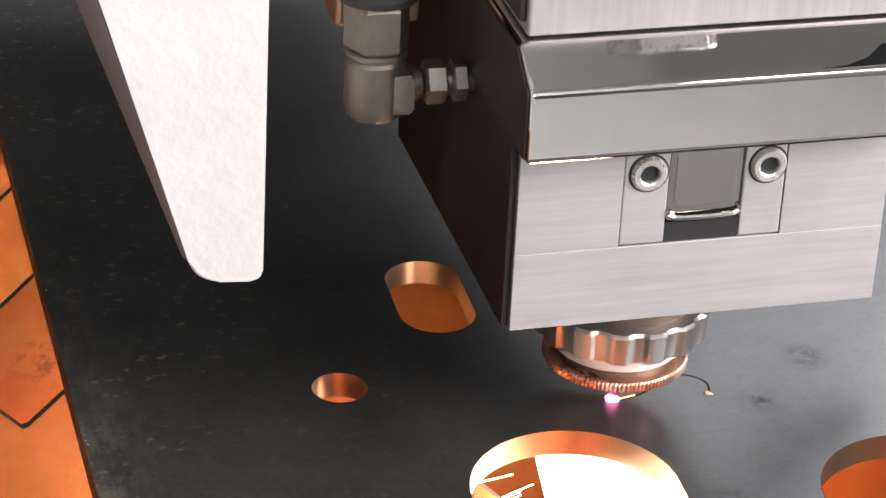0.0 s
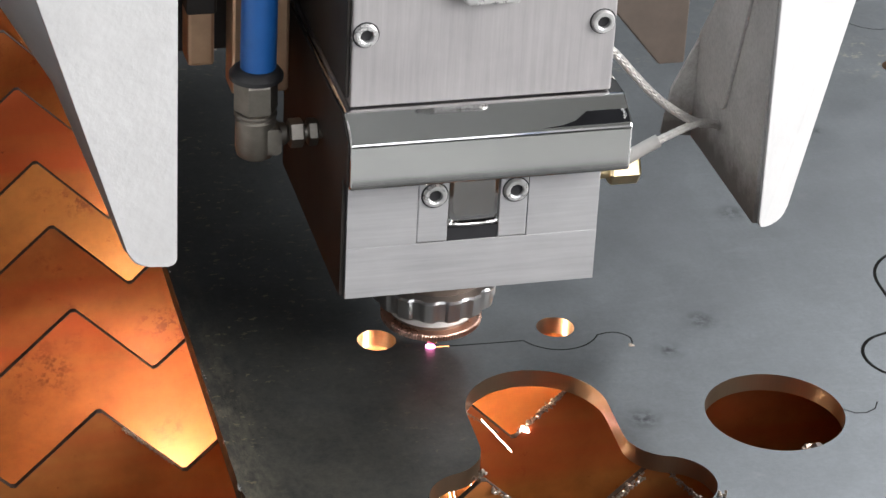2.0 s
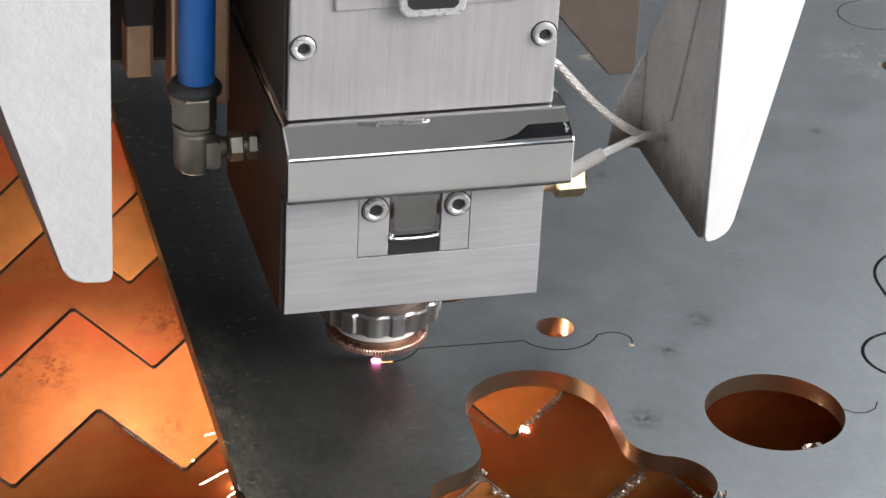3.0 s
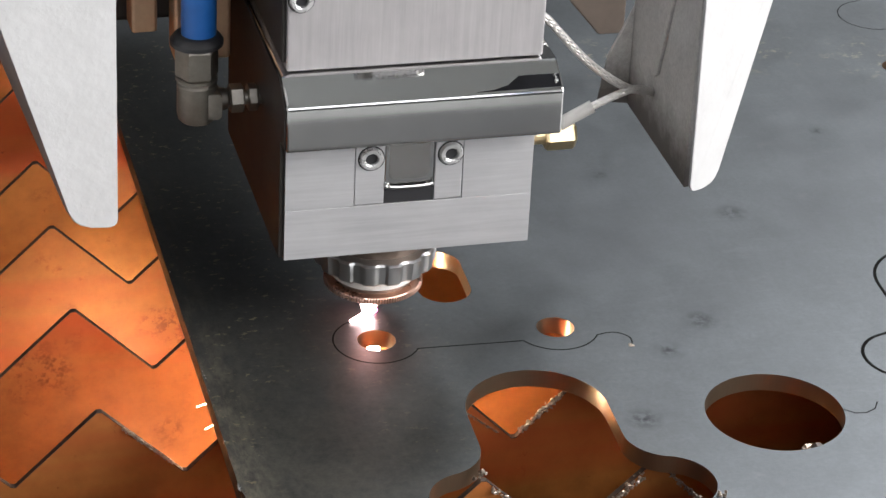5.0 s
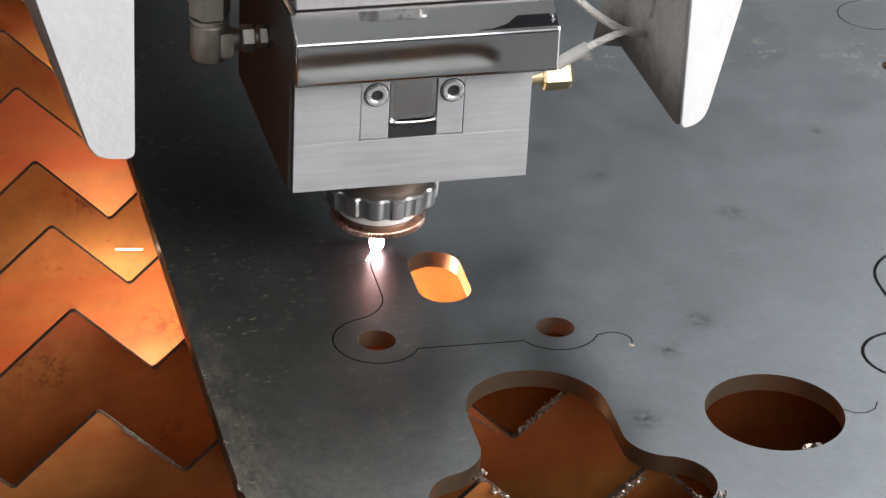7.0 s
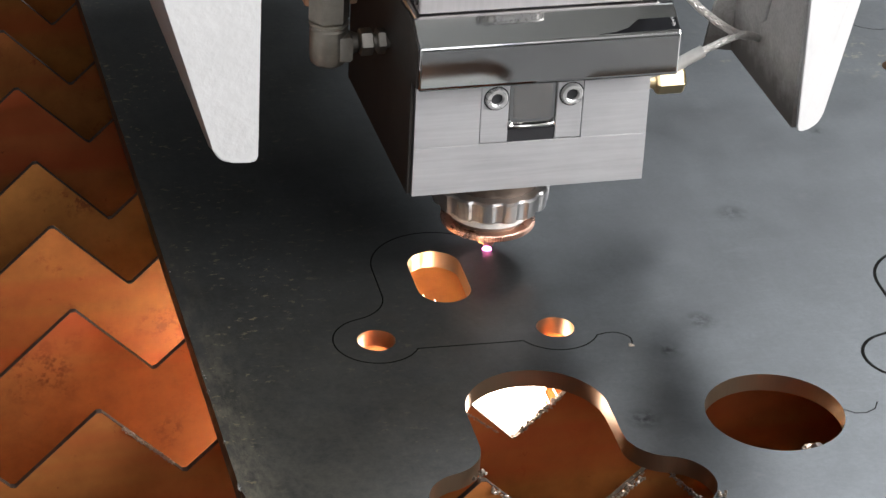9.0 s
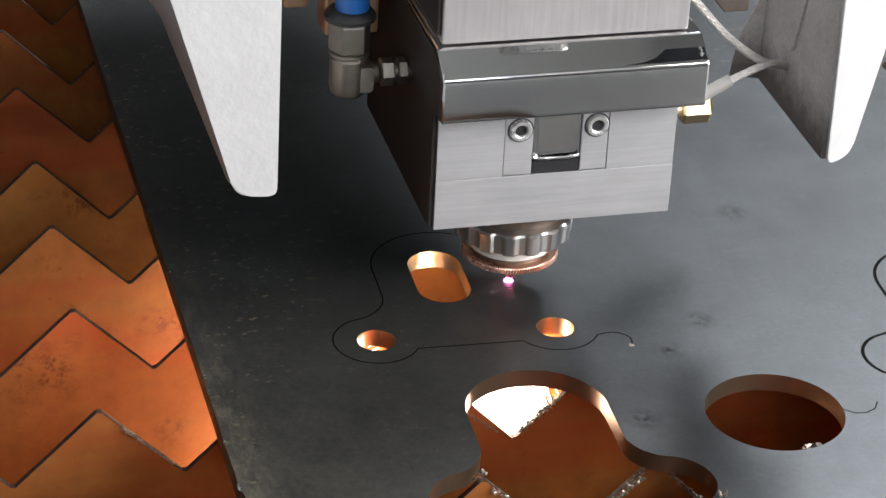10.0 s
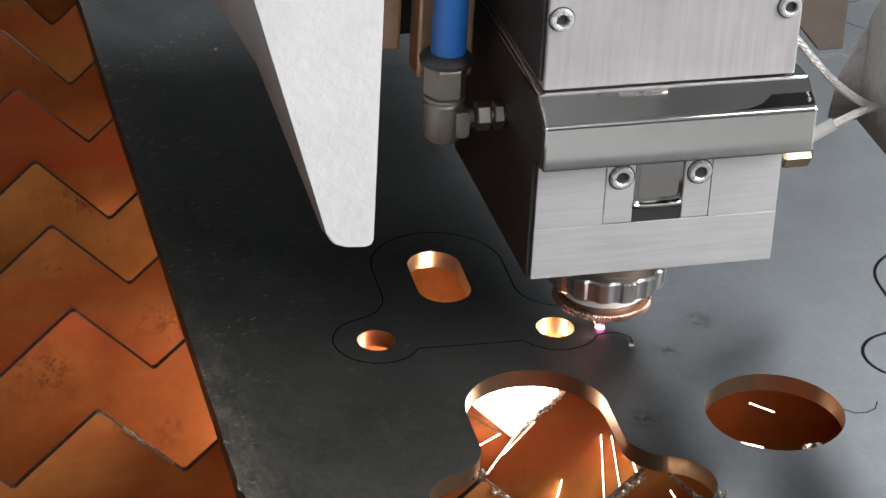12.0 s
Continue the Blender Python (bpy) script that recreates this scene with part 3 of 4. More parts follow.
def braided(points, radius, pitch):
    """A plaited lead: a bar whose skin swells in two crossing spirals."""
    P = [Vector(p) for p in points]
    fine = []
    for i in range(len(P) - 1):
        a, b, c, d = P[max(i - 1, 0)], P[i], P[i + 1], P[min(i + 2, len(P) - 1)]
        for k in range(56):
            t = k / 56
            fine.append(0.5 * (2 * b + (c - a) * t + (2 * a - 5 * b + 4 * c - d) * t * t + (3 * b - a - 3 * c + d) * t ** 3))
    bm = bmesh.new()
    run, rings, steps = 0.0, [], 40
    for i, p in enumerate(fine):
        run += (p - fine[max(i - 1, 0)]).length
        way = (fine[min(i + 1, len(fine) - 1)] - fine[max(i - 1, 0)]).normalized()
        u = way.cross(Vector((0, 1, 0.1))).normalized()
        v = way.cross(u)
        ring = []
        for k in range(steps):
            a = 2 * math.pi * k / steps
            turn = run / pitch * 2 * math.pi
            r = radius * (0.88 + 0.12 * max(math.sin(7 * a + 3 * turn), math.sin(7 * a - 3 * turn)))
            ring.append(bm.verts.new(p + (u * math.cos(a) + v * math.sin(a)) * r))
        rings.append(ring)
    for A, B in zip(rings, rings[1:]):
        for k in range(steps):
            bm.faces.new((A[k], A[(k + 1) % steps], B[(k + 1) % steps], B[k]))
    bm.faces.new(rings[0])
    bm.faces.new(rings[-1])
    return bm


def cutting_head():
    head = tagged(new("laser_cutting_head"), "brushed metal laser cutting head with polished collar", "cutting head")
    # nozzle stack
    part("nozzle", turned([(1.0, 2.4), (1.8, 2.4), (3.6, 6.5), (7, 10.5), (7, 13)], 32), COPPER, head, "copper cutting nozzle", smooth=True)
    ring = bmesh.new()
    n = 220
    loops = []
    for r, z, k in ((13, 13.0, 0), (17.2, 13.0, 0), (17.9, 13.4, 1), (17.9, 15.0, 1), (17.3, 15.5, 0), (13, 15.5, 0)):
        loops.append([ring.verts.new(((r - (0.35 if k and i % 2 else 0)) * math.cos(2 * math.pi * i / n), (r - (0.35 if k and i % 2 else 0)) * math.sin(2 * math.pi * i / n), z)) for i in range(n)])
    for A, B in zip(loops, loops[1:]):
        for i in range(n):
            ring.faces.new((A[i], A[(i + 1) % n], B[(i + 1) % n], B[i]))
    ring.faces.new(loops[0])
    ring.faces.new(loops[-1])
    bmesh.ops.translate(ring, vec=(-0.9, 0, 0), verts=ring.verts)
    part("knurled_ring", ring, COPPER, head, "knurled copper ring")
    part("ceramic_ring", turned([(12, 17.2), (15.0, 17.2), (15.8, 17.8), (16.0, 20.0), (15.6, 21.6), (12, 21.6)], 64, "Z", (-0.9, 0, 0)), CERAMIC, head, "white ceramic insulator ring", smooth=True)
    part("ring_groove", turned([(12, 15.5), (14.2, 15.5), (14.2, 17.2), (12, 17.2)], 48, "Z", (-0.9, 0, 0)), NECK, head, "dark groove under the insulator", smooth=True)
    nut = bmesh.new()
    n = 160
    loops = []
    for r, z, k in ((14, 21.6, 0), (17.6, 21.6, 0.2), (20.6, 22.3, 1), (21.9, 23.4, 1), (22.4, 30.4, 1), (21.6, 31.2, 0.8), (15, 31.2, 0)):
        ringv = []
        for i in range(n):
            a = 2 * math.pi * i / n
            wave = 0.5 + 0.5 * math.cos(a * 15)
            dip = 1.1 * k * max(0.0, min(1.0, (wave - 0.45) * 3.0))
            ringv.append(nut.verts.new(((r - dip) * math.cos(a), (r - dip) * math.sin(a), z)))
        loops.append(ringv)
    for A, B in zip(loops, loops[1:]):
        for i in range(n):
            nut.faces.new((A[i], A[(i + 1) % n], B[(i + 1) % n], B[i]))
    nut.faces.new(loops[0])
    nut.faces.new(loops[-1])
    bmesh.ops.translate(nut, vec=(-0.7, 0, 0), verts=nut.verts)
    part("lock_nut", nut, SATIN, head, "fluted bright steel lock nut", smooth=True)
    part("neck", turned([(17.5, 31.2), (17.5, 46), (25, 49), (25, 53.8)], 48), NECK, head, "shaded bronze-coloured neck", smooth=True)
    # dark sheets over the left side: its shade and dark reflections as colour
    part("side_cover", box(-46.2, -44.6, -49.8, 45, 54.6, 99.6, 0.3), DARK, head, "dark sheet that paints the shaded side of the head")
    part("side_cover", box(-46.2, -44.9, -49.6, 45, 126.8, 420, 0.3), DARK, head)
    # lens drawer housing
    part("drawer_housing", box(-44.5, 40.3, -51, 45, 54, 72.55, 0.12), BRUSHED, head, "brushed aluminium housing")
    part("housing_cheek", box(-44.5, -21.2, -51, 45, 72.62, 100.2, 0.12), BRUSHED, head)
    part("housing_cheek", box(16.0, 40.2, -51, 45, 72.62, 100.2, 0.12), BRUSHED, head)
    # black filling in place of the drawer's shaded hollow
    part("drawer_back", box(-21.2, 16, -30, 44, 72.8, 99.6, 0), BLACK, head)
    drawer = part("drawer_cheek", box(-21, -10.9, -50.9, -31, 72.9, 99.5, 0.35), BRUSHED, head, "brushed drawer cheek")
    drawer2 = part("drawer_cheek", box(6.3, 15.8, -50.9, -31, 72.9, 99.5, 0.35), BRUSHED, head, "brushed drawer cheek")
    socket_screw(drawer, -15.6, -49.2, 90.1, inside=SCREW)
    socket_screw(drawer2, 11.6, -49.2, 90.0)
    part("drawer_pull", prism([(-50.4, 99), (-50.4, 79.5), (-49.4, 77.8), (-47.8, 77.6), (-47.4, 79), (-48.4, 80), (-48.8, 99)], "X", -10.7, 6.1, 0.25), CHROME, head, "polished finger pull")
    # black block that paints the shade in the gap below the pull
    part("pull_gap", box(-10.8, 6.2, -50.5, -31, 72.6, 77.4, 0), BLACK, head, "black block for the shaded gap under the finger pull")
    part("pull_face", prism(rounded([(-9.2, 81.4), (4.6, 81.4), (4.6, 99), (-9.2, 99)], [2.4, 2.4, 0, 0]), "Y", -50.75, -50.2, 0.15), PULL, head, "bright dished face of the pull")
    part("pull_lip", tube([(-10.4, -50.6, 80.6), (-9.6, -51.0, 79.0), (-2, -51.2, 78.7), (5.0, -51.0, 79.0), (5.8, -50.6, 80.6)], 0.75, 10), CHROME, head, "rounded bright lip of the pull", smooth=True)
    # polished collar with a sloping shoulder
    part("collar", prism([(45, 123.3), (-52.6, 123.3), (-62.3, 117.2), (-63, 116.2), (-63, 101.2), (-62.4, 100.4), (45, 100.4)], "X", -46.8, 45.6, 0.7), CHROME, head, "polished steel collar with sloping shoulder")
    # thin black patch laid on the right end of the shoulder
    dark_area = [(16, 0.02), (22, 0.07), (27, 0.2), (30, 0.4), (33, 0.6), (37, 0.72), (42, 0.8), (44.6, 0.76), (45.0, 0.4), (44.9, 0.04)]
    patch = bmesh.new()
    rows = [[patch.verts.new((x, -62.2 + 9.8 * v - k * 0.52, 117.2 + 5.95 * v + k * 0.855)) for x, v in dark_area] for k in (0.14, -0.3)]
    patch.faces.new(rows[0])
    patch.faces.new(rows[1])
    for k in range(len(dark_area)):
        patch.faces.new((rows[0][k], rows[0][(k + 1) % len(dark_area)], rows[1][(k + 1) % len(dark_area)], rows[1][k]))
    part("black_stain", patch, PATCH_BLACK, head, "glossy black patch on the collar's shoulder")
    part("chipped_spot", crust_mesh([(43.2, -57.5, 120.3), (43.6, -59.5, 119), (43.3, -60.6, 118.4)], 0.5, 77), SCREW, head)
    # added dark sheet that paints the collar's left end as shaded
    part("collar_end", prism([(44, 122.4), (-52.2, 122.4), (-61.4, 116.6), (-62.0, 115.8), (-62.0, 101.4), (44, 101.4)], "X", -47.5, -46.85, 0.1), DARK, head, "dark sheet that paints the shaded end of the collar")
    # upper body
    part("upper_body", box(-44.8, 41.2, -51, 45, 123.75, 420, 0.8, 3), BRUSHED_UP, head, "upright brushed aluminium body")
    socket_screw(head, -40.4, -49.6, 148.8, 3.9, 1.42, SCREW)
    socket_screw(head, 36.6, -49.6, 148.4, 3.9, 1.42)
    part("cover_plate", box(-31, 28, -52.2, -50.6, 160.5, 300, 0.7), BRUSHED_UP, head, "raised cover plate")
    latch = part("latch", prism([(-13, 172), (-11.5, 161), (-9, 158.6), (7, 158.4), (9.4, 160.6), (11, 172)], "Y", -56, -51.5, 0.8), SCREW, head, "bright latch with a dark finger hole")
    # thin black plate on the latch, painted shade of the finger hole
    part("latch_hole", prism([(-10, 172), (-9, 163), (-7.4, 161.6), (5.6, 161.5), (7, 162.8), (8, 172)], "Y", -56.3, -55.5, 0.2), BLACK, latch)
    # air fitting and hose
    HX, HY, EZ = -68.2, -17.0, 98.8
    elbow = turned([(5.0, 91.6), (6.2, 92.6), (6.7, 95), (6.7, 105.4), (6.0, 106.2), (6.0, 106.8)], 28, "Z", (HX, HY, 0))
    join(elbow, prism(rounded([(HX, 94.0), (-60.6, 94.0), (-60.6, 103.4), (HX, 103.4)], [0, 1.2, 1.2, 0]), "Y", HY - 6.0, HY + 4.8, 0.6))
    join(elbow, turned([(4.2, -60.6), (3.6, -58.2), (2.6, -57.4)], 20, "X", (0, HY, EZ)))
    fit = part("elbow_fitting", elbow, NICKEL, head, "nickel-plated elbow fitting", smooth=True)
    part("clamp_ring", turned([(6.6, 106.6), (7.1, 107.0), (7.1, 107.6), (6.6, 108.0)], 32, "Z", (HX, HY, 0)), NICKEL, fit, smooth=True)
    part("hex_nut", turned([(6.4, 108.0), (7.3, 109.0), (7.3, 118.4), (6.6, 119.4)], 6, "Z", (HX, HY, 0)), NICKEL, fit)
    part("stem", turned([(2.6, -60), (2.6, -43)], 20, "X", (0, HY, EZ)), NICKEL, fit, smooth=True)
    part("hex_nut", turned([(4.2, -57.4), (5.0, -56.8), (5.0, -53.0), (4.2, -52.4)], 6, "X", (0, HY, EZ)), NICKEL, fit)
    part("hex_nut", turned([(4.0, -51.2), (4.8, -50.7), (4.8, -48.2), (4.0, -47.6)], 6, "X", (0, HY, EZ)), NICKEL, fit)
    part("release_collar", turned([(7.0, 119.4), (8.9, 120.2), (8.9, 121.6), (7.6, 123.2), (6.4, 123.8)], 32, "Z", (HX, HY, 0)), BLACK, fit, smooth=True)
    part("air_hose", tube([(HX + 0.6, HY, 120), (HX + 0.9, HY, 160), (HX + 1.3, HY + 1, 220), (-66, -10, 300), (-64, 0, 400)], 5.9, 24), BLUE, head, "blue plastic air hose", smooth=True)
    # bars behind the hose
    part("cooling_bar", box(-72, -52.5, 6, 18, 102.5, 400, 1.2), TAN, head, "bronze-coloured upright bar")
    part("cooling_bar", box(-86, -77, 10, 22, 112, 400, 1.2), TAN, head)
    part("bar_cap", box(-86.6, -76.4, 9, 23, 131, 400, 1), DARK, head)
    # carriage out of view, drawn large to darken the sheet's light and reflections
    part("back_plate", box(-98, 58, 46, 190, 100, 420, 2), DARK, head, "dark carriage body")
    # unseen beam, added only to shade the sheet further back
    part("carriage_beam", box(-130, 58, 190.5, 340, 112, 420, 2), DARK, head, "unseen dark beam added to shade the sheet behind the carriage")
    # brass connector and braided lead
    part("brass_connector", join(turned([(4.6, 56), (5.4, 57), (5.4, 66), (4.6, 67)], 6, "X", (0, -12, 73.2)), turned([(3, 41), (3, 56)], 16, "X", (0, -12, 73.2))), BRASS, head, "brass hex connector")
    part("braided_lead", braided([(41, -30, 140), (44, -30, 130), (49, -30, 126.3), (63.9, -30, 109.9), (78.7, -28, 98.4), (91, -19, 91.5), (93, -18, 91)], 1.5, 9.0), BRAID, head, "braided silver wire lead", smooth=True)
    lead = part("braided_lead", braided([(93, -18, 90), (86, -24, 95), (78.7, -29, 97), (65.4, -30, 92), (58, -30, 88), (47, -26, 82)], 1.4, 9.0), BRAID, head, smooth=True)
    part("sleeve", tube([(67, -30, 92.7), (62, -30, 90.2), (55.5, -30, 86.5)], 2.3, 12), SLEEVE, lead, smooth=True)
    return head


def guards(head):
    """Two bent sheet-metal guards either side of the head."""
    left = part("side_guard", prism(rounded([(-101, 76.6), (-99.6, 330), (-190, 330), (-115.0, 77.6)], [2.5, 0, 0, 5]), "Y", -59.5, -57.7, 0.6), WHITE, head, "white powder-coated side guard")
    part("guard_web", prism([(-57.6, 78), (8, 78), (8, 100), (-57.6, 240)], "X", -103.4, -101.4, 0.3), WHITE, left)
    # bent-back edge of the guard, which widens upwards
    flange = bmesh.new()
    bend = [(-116.2, -58.9, 82), (-132.9, -58.9, 137.4), (-141.4, -58.9, 166), (-189.5, -58.9, 329.5)]
    back = [(-117.2, -55.5, 82), (-137.2, -46.0, 137.4), (-154.5, -40.0, 166), (-251.0, -20.0, 329.5)]
    skin = [[flange.verts.new(Vector(p) + Vector((0, d, 0))) for p in edge] for d in (0.0, 1.4) for edge in (bend, back)]
    for k in range(3):
        flange.faces.new((skin[0][k], skin[0][k + 1], skin[1][k + 1], skin[1][k]))
        flange.faces.new((skin[2][k], skin[3][k], skin[3][k + 1], skin[2][k + 1]))
        flange.faces.new((skin[1][k], skin[1][k + 1], skin[3][k + 1], skin[3][k]))
    part("bent_flange", flange, WHITE, left, "shaded bent-back edge", smooth=True)
    # the other guard's face is turned outwards, to the daylight
    face = prism(rounded([(94.2, 72.6), (104.2, 72.6), (135.1, 190), (92.1, 190)], [2, 5, 0, 0]), "Y", -59.5, -57.7, 0.5)
    for v in face.verts:
        v.co.y += 0.42 * max(v.co.x - 95, 0)
    right = part("side_guard", face, WHITE, head, "white powder-coated side guard")
    part("guard_web", prism([(-57.4, 73.4), (8, 73.8), (8, 113.5), (-8, 136), (-32, 190), (-57.4, 190)], "X", 92.6, 94.4, 0.2), DARK_RIM, right, "inner web of the guard, darker along its lower rim")
    part("guard_flange", prism([(92.5, 74), (81.4, 75.6), (83.8, 93), (92.5, 112)], "Y", 6.4, 8, 0.2), DARK_RIM, right)
    part("web_rib", prism([(-24, 100), (-21, 98), (-50, 200), (-53, 200)], "X", 91.4, 92.7, 0.4), DARK_RIM, right)
    part("rear_gusset", prism([(58, 126), (58, 124), (98, 76), (108, 76), (108, 126)], "Y", 60, 66, 0.6), GUSSET, head, "dark brown carriage gusset")


HEAD = cutting_head()
guards(HEAD)


# ---------------------------------------------------------------- sparks and glow
def spark_jet():
    """Molten metal blown down through the kerf."""
    jet = tagged(new("spark_jet"), "glowing orange jet of molten sparks under the sheet", "sparks")
    part("jet_core", turned([(0.8, -THICK - 0.2), (2.2, -14), (2.8, -40), (3.6, -66), (2.0, -88)], 24), JET, jet)
    # unseen glowing blobs above the tray, added to light the slats on the left
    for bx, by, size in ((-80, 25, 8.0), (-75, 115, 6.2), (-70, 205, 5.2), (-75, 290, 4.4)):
        part("fill_glow", turned([(0.3, -104 + size), (size * 0.75, -104 + size * 0.7), (size, -104), (size * 0.75, -104 - size * 0.7), (0.3, -104 - size)], 18, "Z", (bx, by, 0)), JET, jet)
    rng = random.Random(5)
    for k in range(26):
        a, w = rng.uniform(0, 6.28), rng.uniform(0.08, 0.5)
        l0, l1 = rng.uniform(10, 40), rng.uniform(50, 105)
        d = (math.cos(a) * w, math.sin(a) * w, -1)
        part("spark", tube([(d[0] * l, d[1] * l, -THICK + d[2] * l) for l in (l0, (l0 + l1) / 2, l1)], rng.uniform(0.06, 0.15), 5), SPARK, jet)
    for k in range(26):
        a, dip = rng.gauss(math.pi, 0.2), rng.uniform(0.1, 0.7)
        d = Vector((math.cos(a), math.sin(a), -dip)).normalized()
        l0 = rng.uniform(20, 58)
        l1 = l0 + rng.uniform(5, 18)
        part("spark", tube([Vector((0, 0, -14)) + d * l0, Vector((0, 0, -14.6)) + d * l1], rng.uniform(0.07, 0.15), 5), SPARK, jet)
    return jet


def spark_shower(seed, count, spread, reach, body, wide, at, material, fills=()):
    """A shower of many short bright streaks thrown along a slat."""
    fan = tagged(new("spark_shower"), "dense shower of white-hot sparks and their glare below the sheet", "sparks")
    rng = random.Random(seed)
    dense = bmesh.new()
    for k in range(count):
        a = rng.gauss(-1.45, 0.5)
        w = rng.uniform(0.25, 1.15)
        d = Vector((math.cos(a) * w * spread, math.sin(a) * w, -1)).normalized()
        l0 = rng.uniform(6, reach)
        l1 = l0 + rng.uniform(5, 22) * reach / 62
        sag = Vector((0, 0, -rng.uniform(0, 3)))
        join(dense, tube([Vector((0, 0, -THICK)) + d * l0, Vector((0, 0, -THICK)) + d * l1 + sag], rng.uniform(0.2, 0.75), 5))
    part("molten_spray", dense, SPRAY, fan)["kind"] = "stuff"
    # solid glowing body that fills the opening with the sparks' white glare
    cloud = turned(body, 24)
    for v in cloud.verts:
        v.co.x = v.co.x * wide[0] + 1.2 * noise.noise(v.co * 0.2) + at[0]
        v.co.y = v.co.y * wide[1] + 1.5 * noise.noise(v.co * 0.25) + at[1]
    part("hot_cloud", cloud, material, fan, smooth=True)
    # more added blobs that only brighten the slats from below
    for bx, by, size in fills:
        part("fill_glow", turned([(0.3, -100 + size), (size * 0.75, -100 + size * 0.7), (size, -100), (size * 0.75, -100 - size * 0.7), (0.3, -100 - size)], 18, "Z", (bx, by, 0)), JET, fan)
    return fan


JETS = spark_jet()
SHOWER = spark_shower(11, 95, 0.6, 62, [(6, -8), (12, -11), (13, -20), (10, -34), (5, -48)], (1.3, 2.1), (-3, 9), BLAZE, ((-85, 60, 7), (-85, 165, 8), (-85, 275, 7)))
# its cloud glows in place of the overlit face of the slat behind
SHOWER_LATE = spark_shower(17, 120, 1.7, 26, [(1.5, -8), (6, -14), (10, -26), (12, -40), (7, -58)], (1.7, 1.0), (-6.8, -22), CLOUD)
ember = tagged(crust("hot_ember", [(252.4, 780, -31), (252.8, 780, -30.6), (253.4, 780, -30)], 1.7, 41, None, ""), "glowing white-hot bead on the slat's edge", "ember")
ember.data.materials[0] = HOT
spot = tagged(part("laser_spot", turned([(1.0, -0.4), (1.8, 0.05), (1.3, 0.7), (0.5, 1.1)], 20), PINK), "small pink glowing laser spot on the steel", "laser spot")
EMBER = glowing("hot_kerf_glow", (1.0, 0.42, 0.14), 3.5)
hot_kerf = tagged(part("hot_kerf", strip([(0, 0.2), (0, -2), (0, -4), (0, -6)], 0.38, 0.1, 0.3), EMBER), "glowing orange end of the fresh cut", "hot cut")
flame = tagged(new("plasma_flame"), "white-hot flame between nozzle and sheet", "flame")
part("plume", turned([(1.0, 9.0), (2.4, 6.5), (2.9, 4), (2.3, 1.6), (1.2, 0.2)], 20, "Z", (0, -3.2, 0)), HOT, flame, smooth=True)
part("tail", tube([(0, -4.5, 1.6), (0, -8, 0.9), (0, -11.5, 0.3)], 0.8, 10), HOT, flame, smooth=True)


# single sparks: moment, one end, other end
FLIGHTS = [
    (12.0, 253, 772, -17, 237, 772, -43), (12.0, 332, 765, -19, 342, 765, -24), (12.0, 323, 752, -26, 334, 752, -30), (12.0, 280, 702, -8, 286, 700, -18),
    (12.0, 242, 776, -29, 235, 776, -33), (10.5, 258, 772, -19, 262, 772, -33), (10.5, 258, 765, -13, 270, 765, -45), (10.5, 247, 755, -20, 246, 755, -41),
    (5.5, 256, 842, -56, 269, 842, -69), (5.5, 263, 843, -55, 275, 843, -66), (5.5, 116, 905, -47, 128, 905, -36), (7.0, 122, 900, -11, 132, 900, -12),
    (6.5, 123, 840, -16, 133, 840, -11), (6.0, 260, 840, -64, 270, 840, -56), (11.0, 249, 772, -11, 250, 772, -33), (9.5, 266, 765, -31, 268, 765, -38),
    (1.5, 232, 770, -22, 236, 770, -43), (1.5, 236, 768, -25, 253, 768, -53), (1.5, 243, 766, -26, 267, 766, -54), (1.5, 251, 772, -15, 271, 772, -19), (1.5, 265, 764, -36, 264, 764, -47), (1.5, 256, 770, -24, 267, 770, -33), (1.5, 233, 770, -23, 233, 770, -39), (1.0, 239, 768, -31, 251, 768, -52), (1.0, 263, 764, -31, 275, 764, -45), (2.0, 233, 770, -18, 245, 770, -33),
]
SPARKS = []
for t, *ends in FLIGHTS:
    a, b = Vector(ends[:3]), Vector(ends[3:])
    mid = (a + b) / 2
    bm = tube([a - mid, (a - mid) * 0.2, b - mid], 0.13, 6)
    ob = tagged(part("spark", bm, SPARK), "thin glowing streak of a flying spark", "spark", "flying sparks")
    SPARKS.append((ob, t, mid))


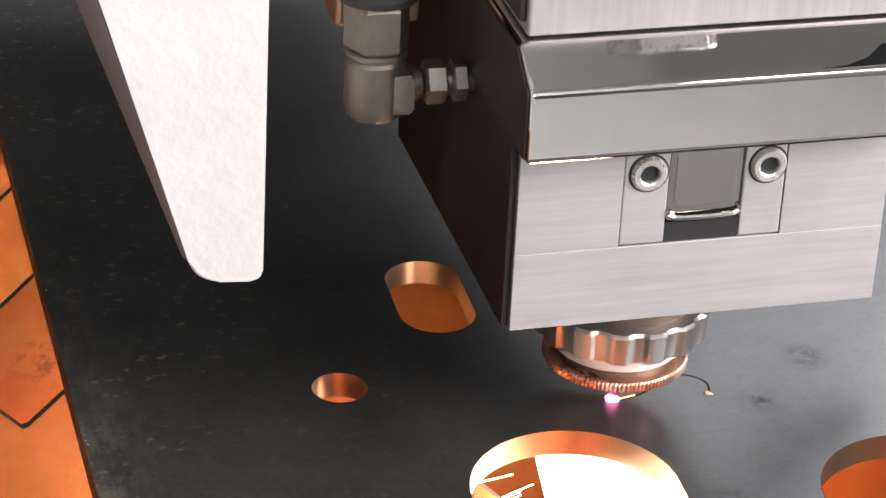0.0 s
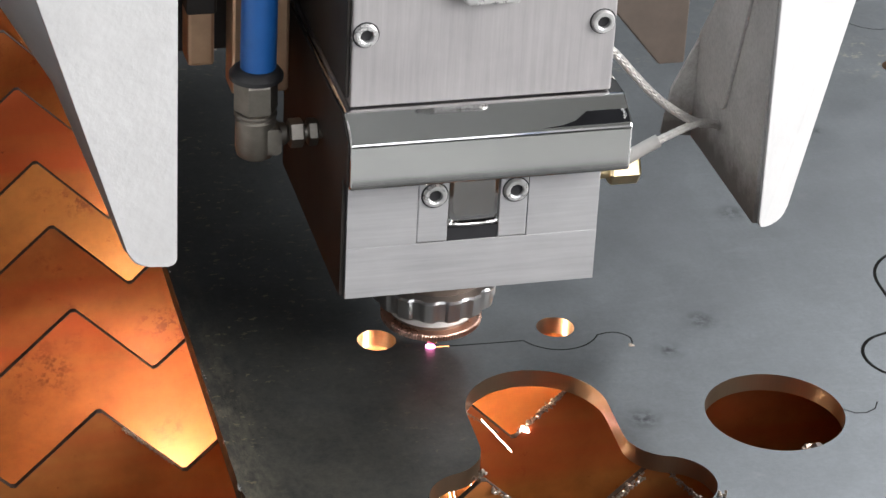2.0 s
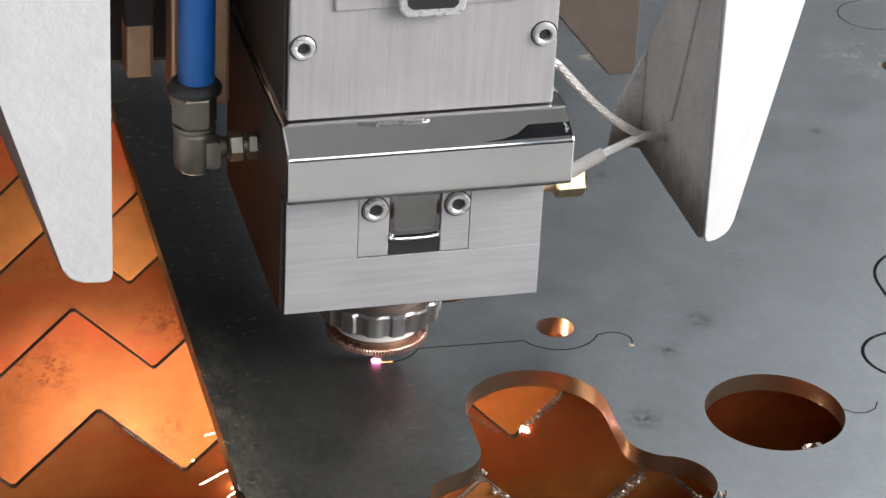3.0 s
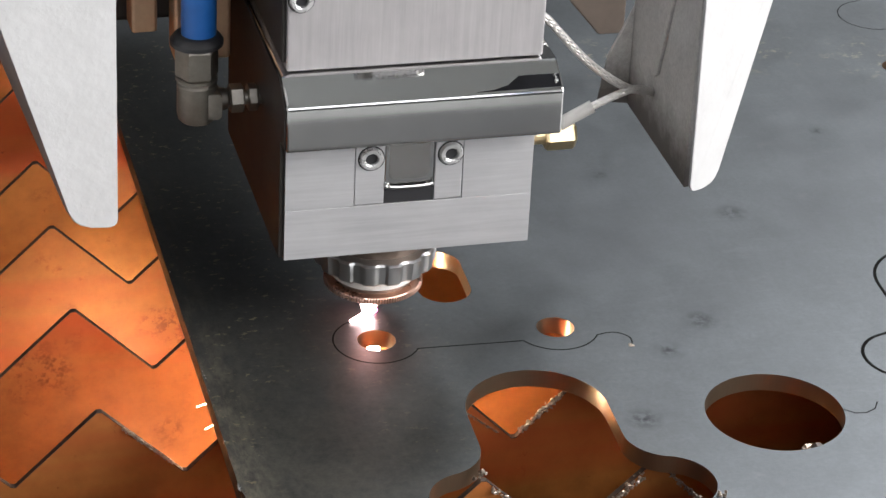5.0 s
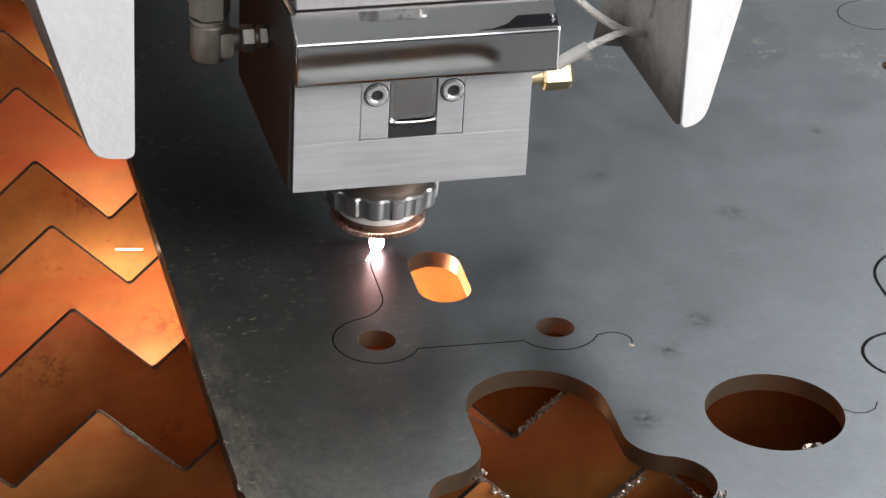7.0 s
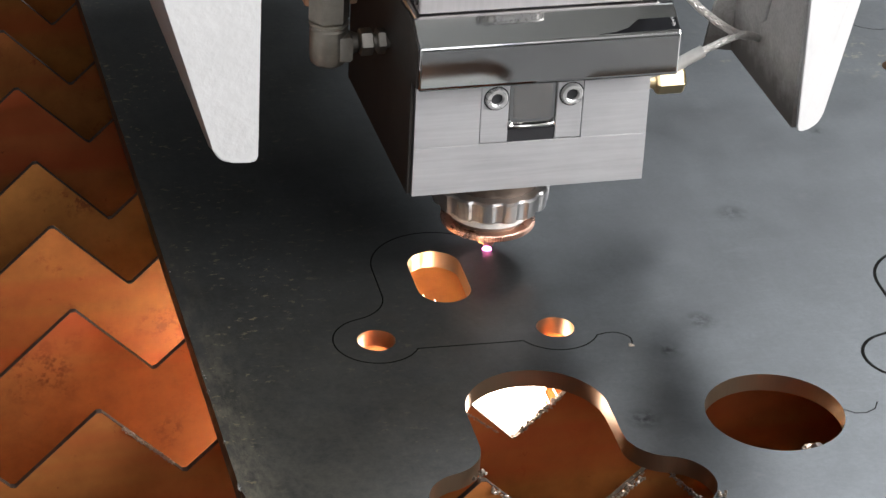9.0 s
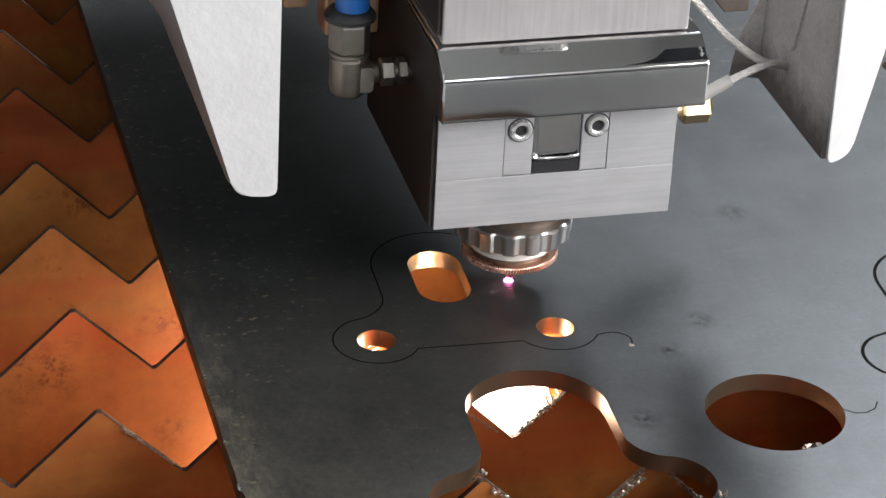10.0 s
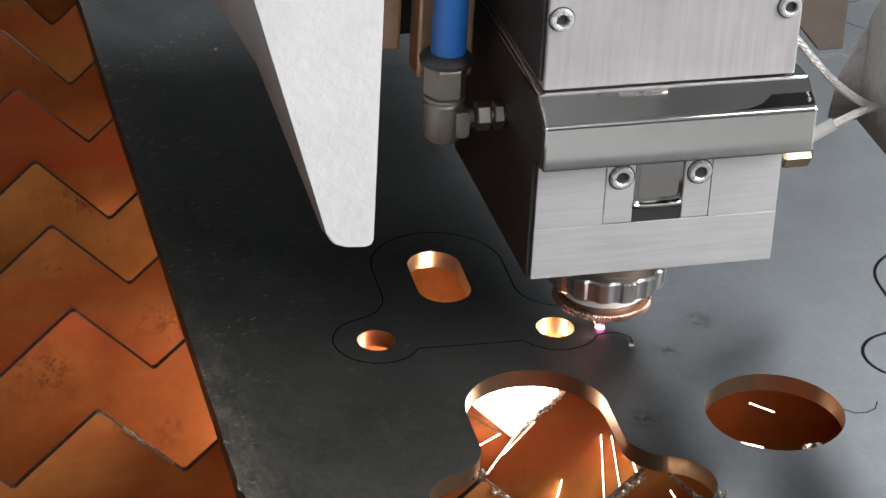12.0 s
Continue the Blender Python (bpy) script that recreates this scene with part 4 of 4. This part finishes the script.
# ---------------------------------------------------------------- what moves
def motions():
    ticks = [i / 10 for i in range(int(SECONDS * 10) + 1)]
    spots = [(t, *nozzle_at(t)) for t in ticks]
    # the head runs a little ahead of or behind the even feed: moment, x, y in millimetres
    drift = [(0, 0, 0), (1, -0.5, 0.4), (2, -0.3, 0.1), (2.5, 1.1, -0.2), (3.1, 0.7, 1.0), (4.8, -0.2, 1.5), (5.1, 0, 1.0), (5.5, 0.5, -0.4), (6.0, 0.4, -0.4), (6.5, 0, -0.5),
             (7, -0.2, 0.5), (9, -1.1, -1.5), (10, -0.8, -1.4), (10.5, 0.7, 0), (11, 1.5, 0.1), (12, 1.2, 0.1)]
    when = [d[0] for d in drift]
    carried = [(t, x + float(np.interp(t, when, [d[1] for d in drift])), y + float(np.interp(t, when, [d[2] for d in drift]))) for t, x, y in spots]
    walk(HEAD, [(t, pose(x * MM, y * MM, 0)) for t, x, y in carried])
    walk(spot, [(t, pose((x - 0.5) * MM, y * MM, 0.0004)) for t, x, y in carried])
    lean = [(0, 22), (1.0, 20), (1.4, 5), (1.8, 0), (7.6, 0), (8.6, 24), (10.2, 14), (10.8, 0), (12, 0)]
    walk(JETS, [(t, pose(x * MM, y * MM, 0, -float(np.interp(t, [a for a, _ in lean], [b for _, b in lean])), 0, 0)) for t, x, y in spots])
    # the shower follows the nozzle, then drops into the tray; the ember falls off later
    drop = [(0, 0), (1.05, 0), (1.5, -210), (12, -210)]
    walk(SHOWER, [(t, pose((x + 3 - 9 * min(t, 1)) * MM, (y - 9) * MM, float(np.interp(t, [a for a, _ in drop], [b for _, b in drop])) * MM)) for t, x, y in spots])
    walk(SHOWER_LATE, [(0, pose(0.255, 0.824, -0.20)), (8.0, pose(0.255, 0.824, -0.20)), (8.6, pose(0.255, 0.824, -0.004)), (12, pose(0.259, 0.820, -0.004))])
    walk(ember, [(0, pose(0, 0, 0)), (3.3, pose(0, 0, 0)), (4.0, pose(0, -0.01, -0.14)), (12, pose(0, -0.01, -0.14))])
    # the flame stays inside the nozzle but for the stretch where the cut flares up
    out = [(0, 13), (4.0, 13), (4.5, 0), (7.3, 0), (7.7, 13), (12, 13)]
    headings = []
    for t, x, y in spots:
        a, b = nozzle_at(t - 0.3), nozzle_at(t)
        turn = math.degrees(math.atan2(b[1] - a[1], b[0] - a[0])) - 90
        while headings and turn - headings[-1] > 180:
            turn -= 360
        while headings and turn - headings[-1] < -180:
            turn += 360
        headings.append(turn)
    walk(hot_kerf, [(t, pose(x * MM, y * MM, 0, 0, 0, r)) for (t, x, y), r in zip(spots, headings)])
    walk(flame, [(t, pose(x * MM, y * MM, float(np.interp(t, [a for a, _ in out], [b for _, b in out])) * MM, 0, 0, r)) for (t, x, y), r in zip(spots, headings)])
    # sparks leave the jet, cross the gap between the slats and end in the tray
    for ob, t, mid in SPARKS:
        x, y = nozzle_at(t)
        rest = pose(mid.x * MM, mid.y * MM, -0.165)
        rows = [(0, rest), (t - 0.35, rest), (t - 0.12, pose(x * MM, y * MM, -0.045)), (t, Matrix.Translation(mid * MM))]
        if t < SECONDS:
            rows += [(t + 0.12, pose((1.3 * mid.x - 0.3 * x) * MM, (1.1 * mid.y - 0.1 * y) * MM, -0.11)), (t + 0.3, rest), (SECONDS, rest)]
        walk(ob, rows)
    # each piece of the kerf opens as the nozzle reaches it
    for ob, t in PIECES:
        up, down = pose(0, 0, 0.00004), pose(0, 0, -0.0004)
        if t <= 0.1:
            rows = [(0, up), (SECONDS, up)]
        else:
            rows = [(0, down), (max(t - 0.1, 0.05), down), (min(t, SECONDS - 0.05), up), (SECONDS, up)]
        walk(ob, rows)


motions()
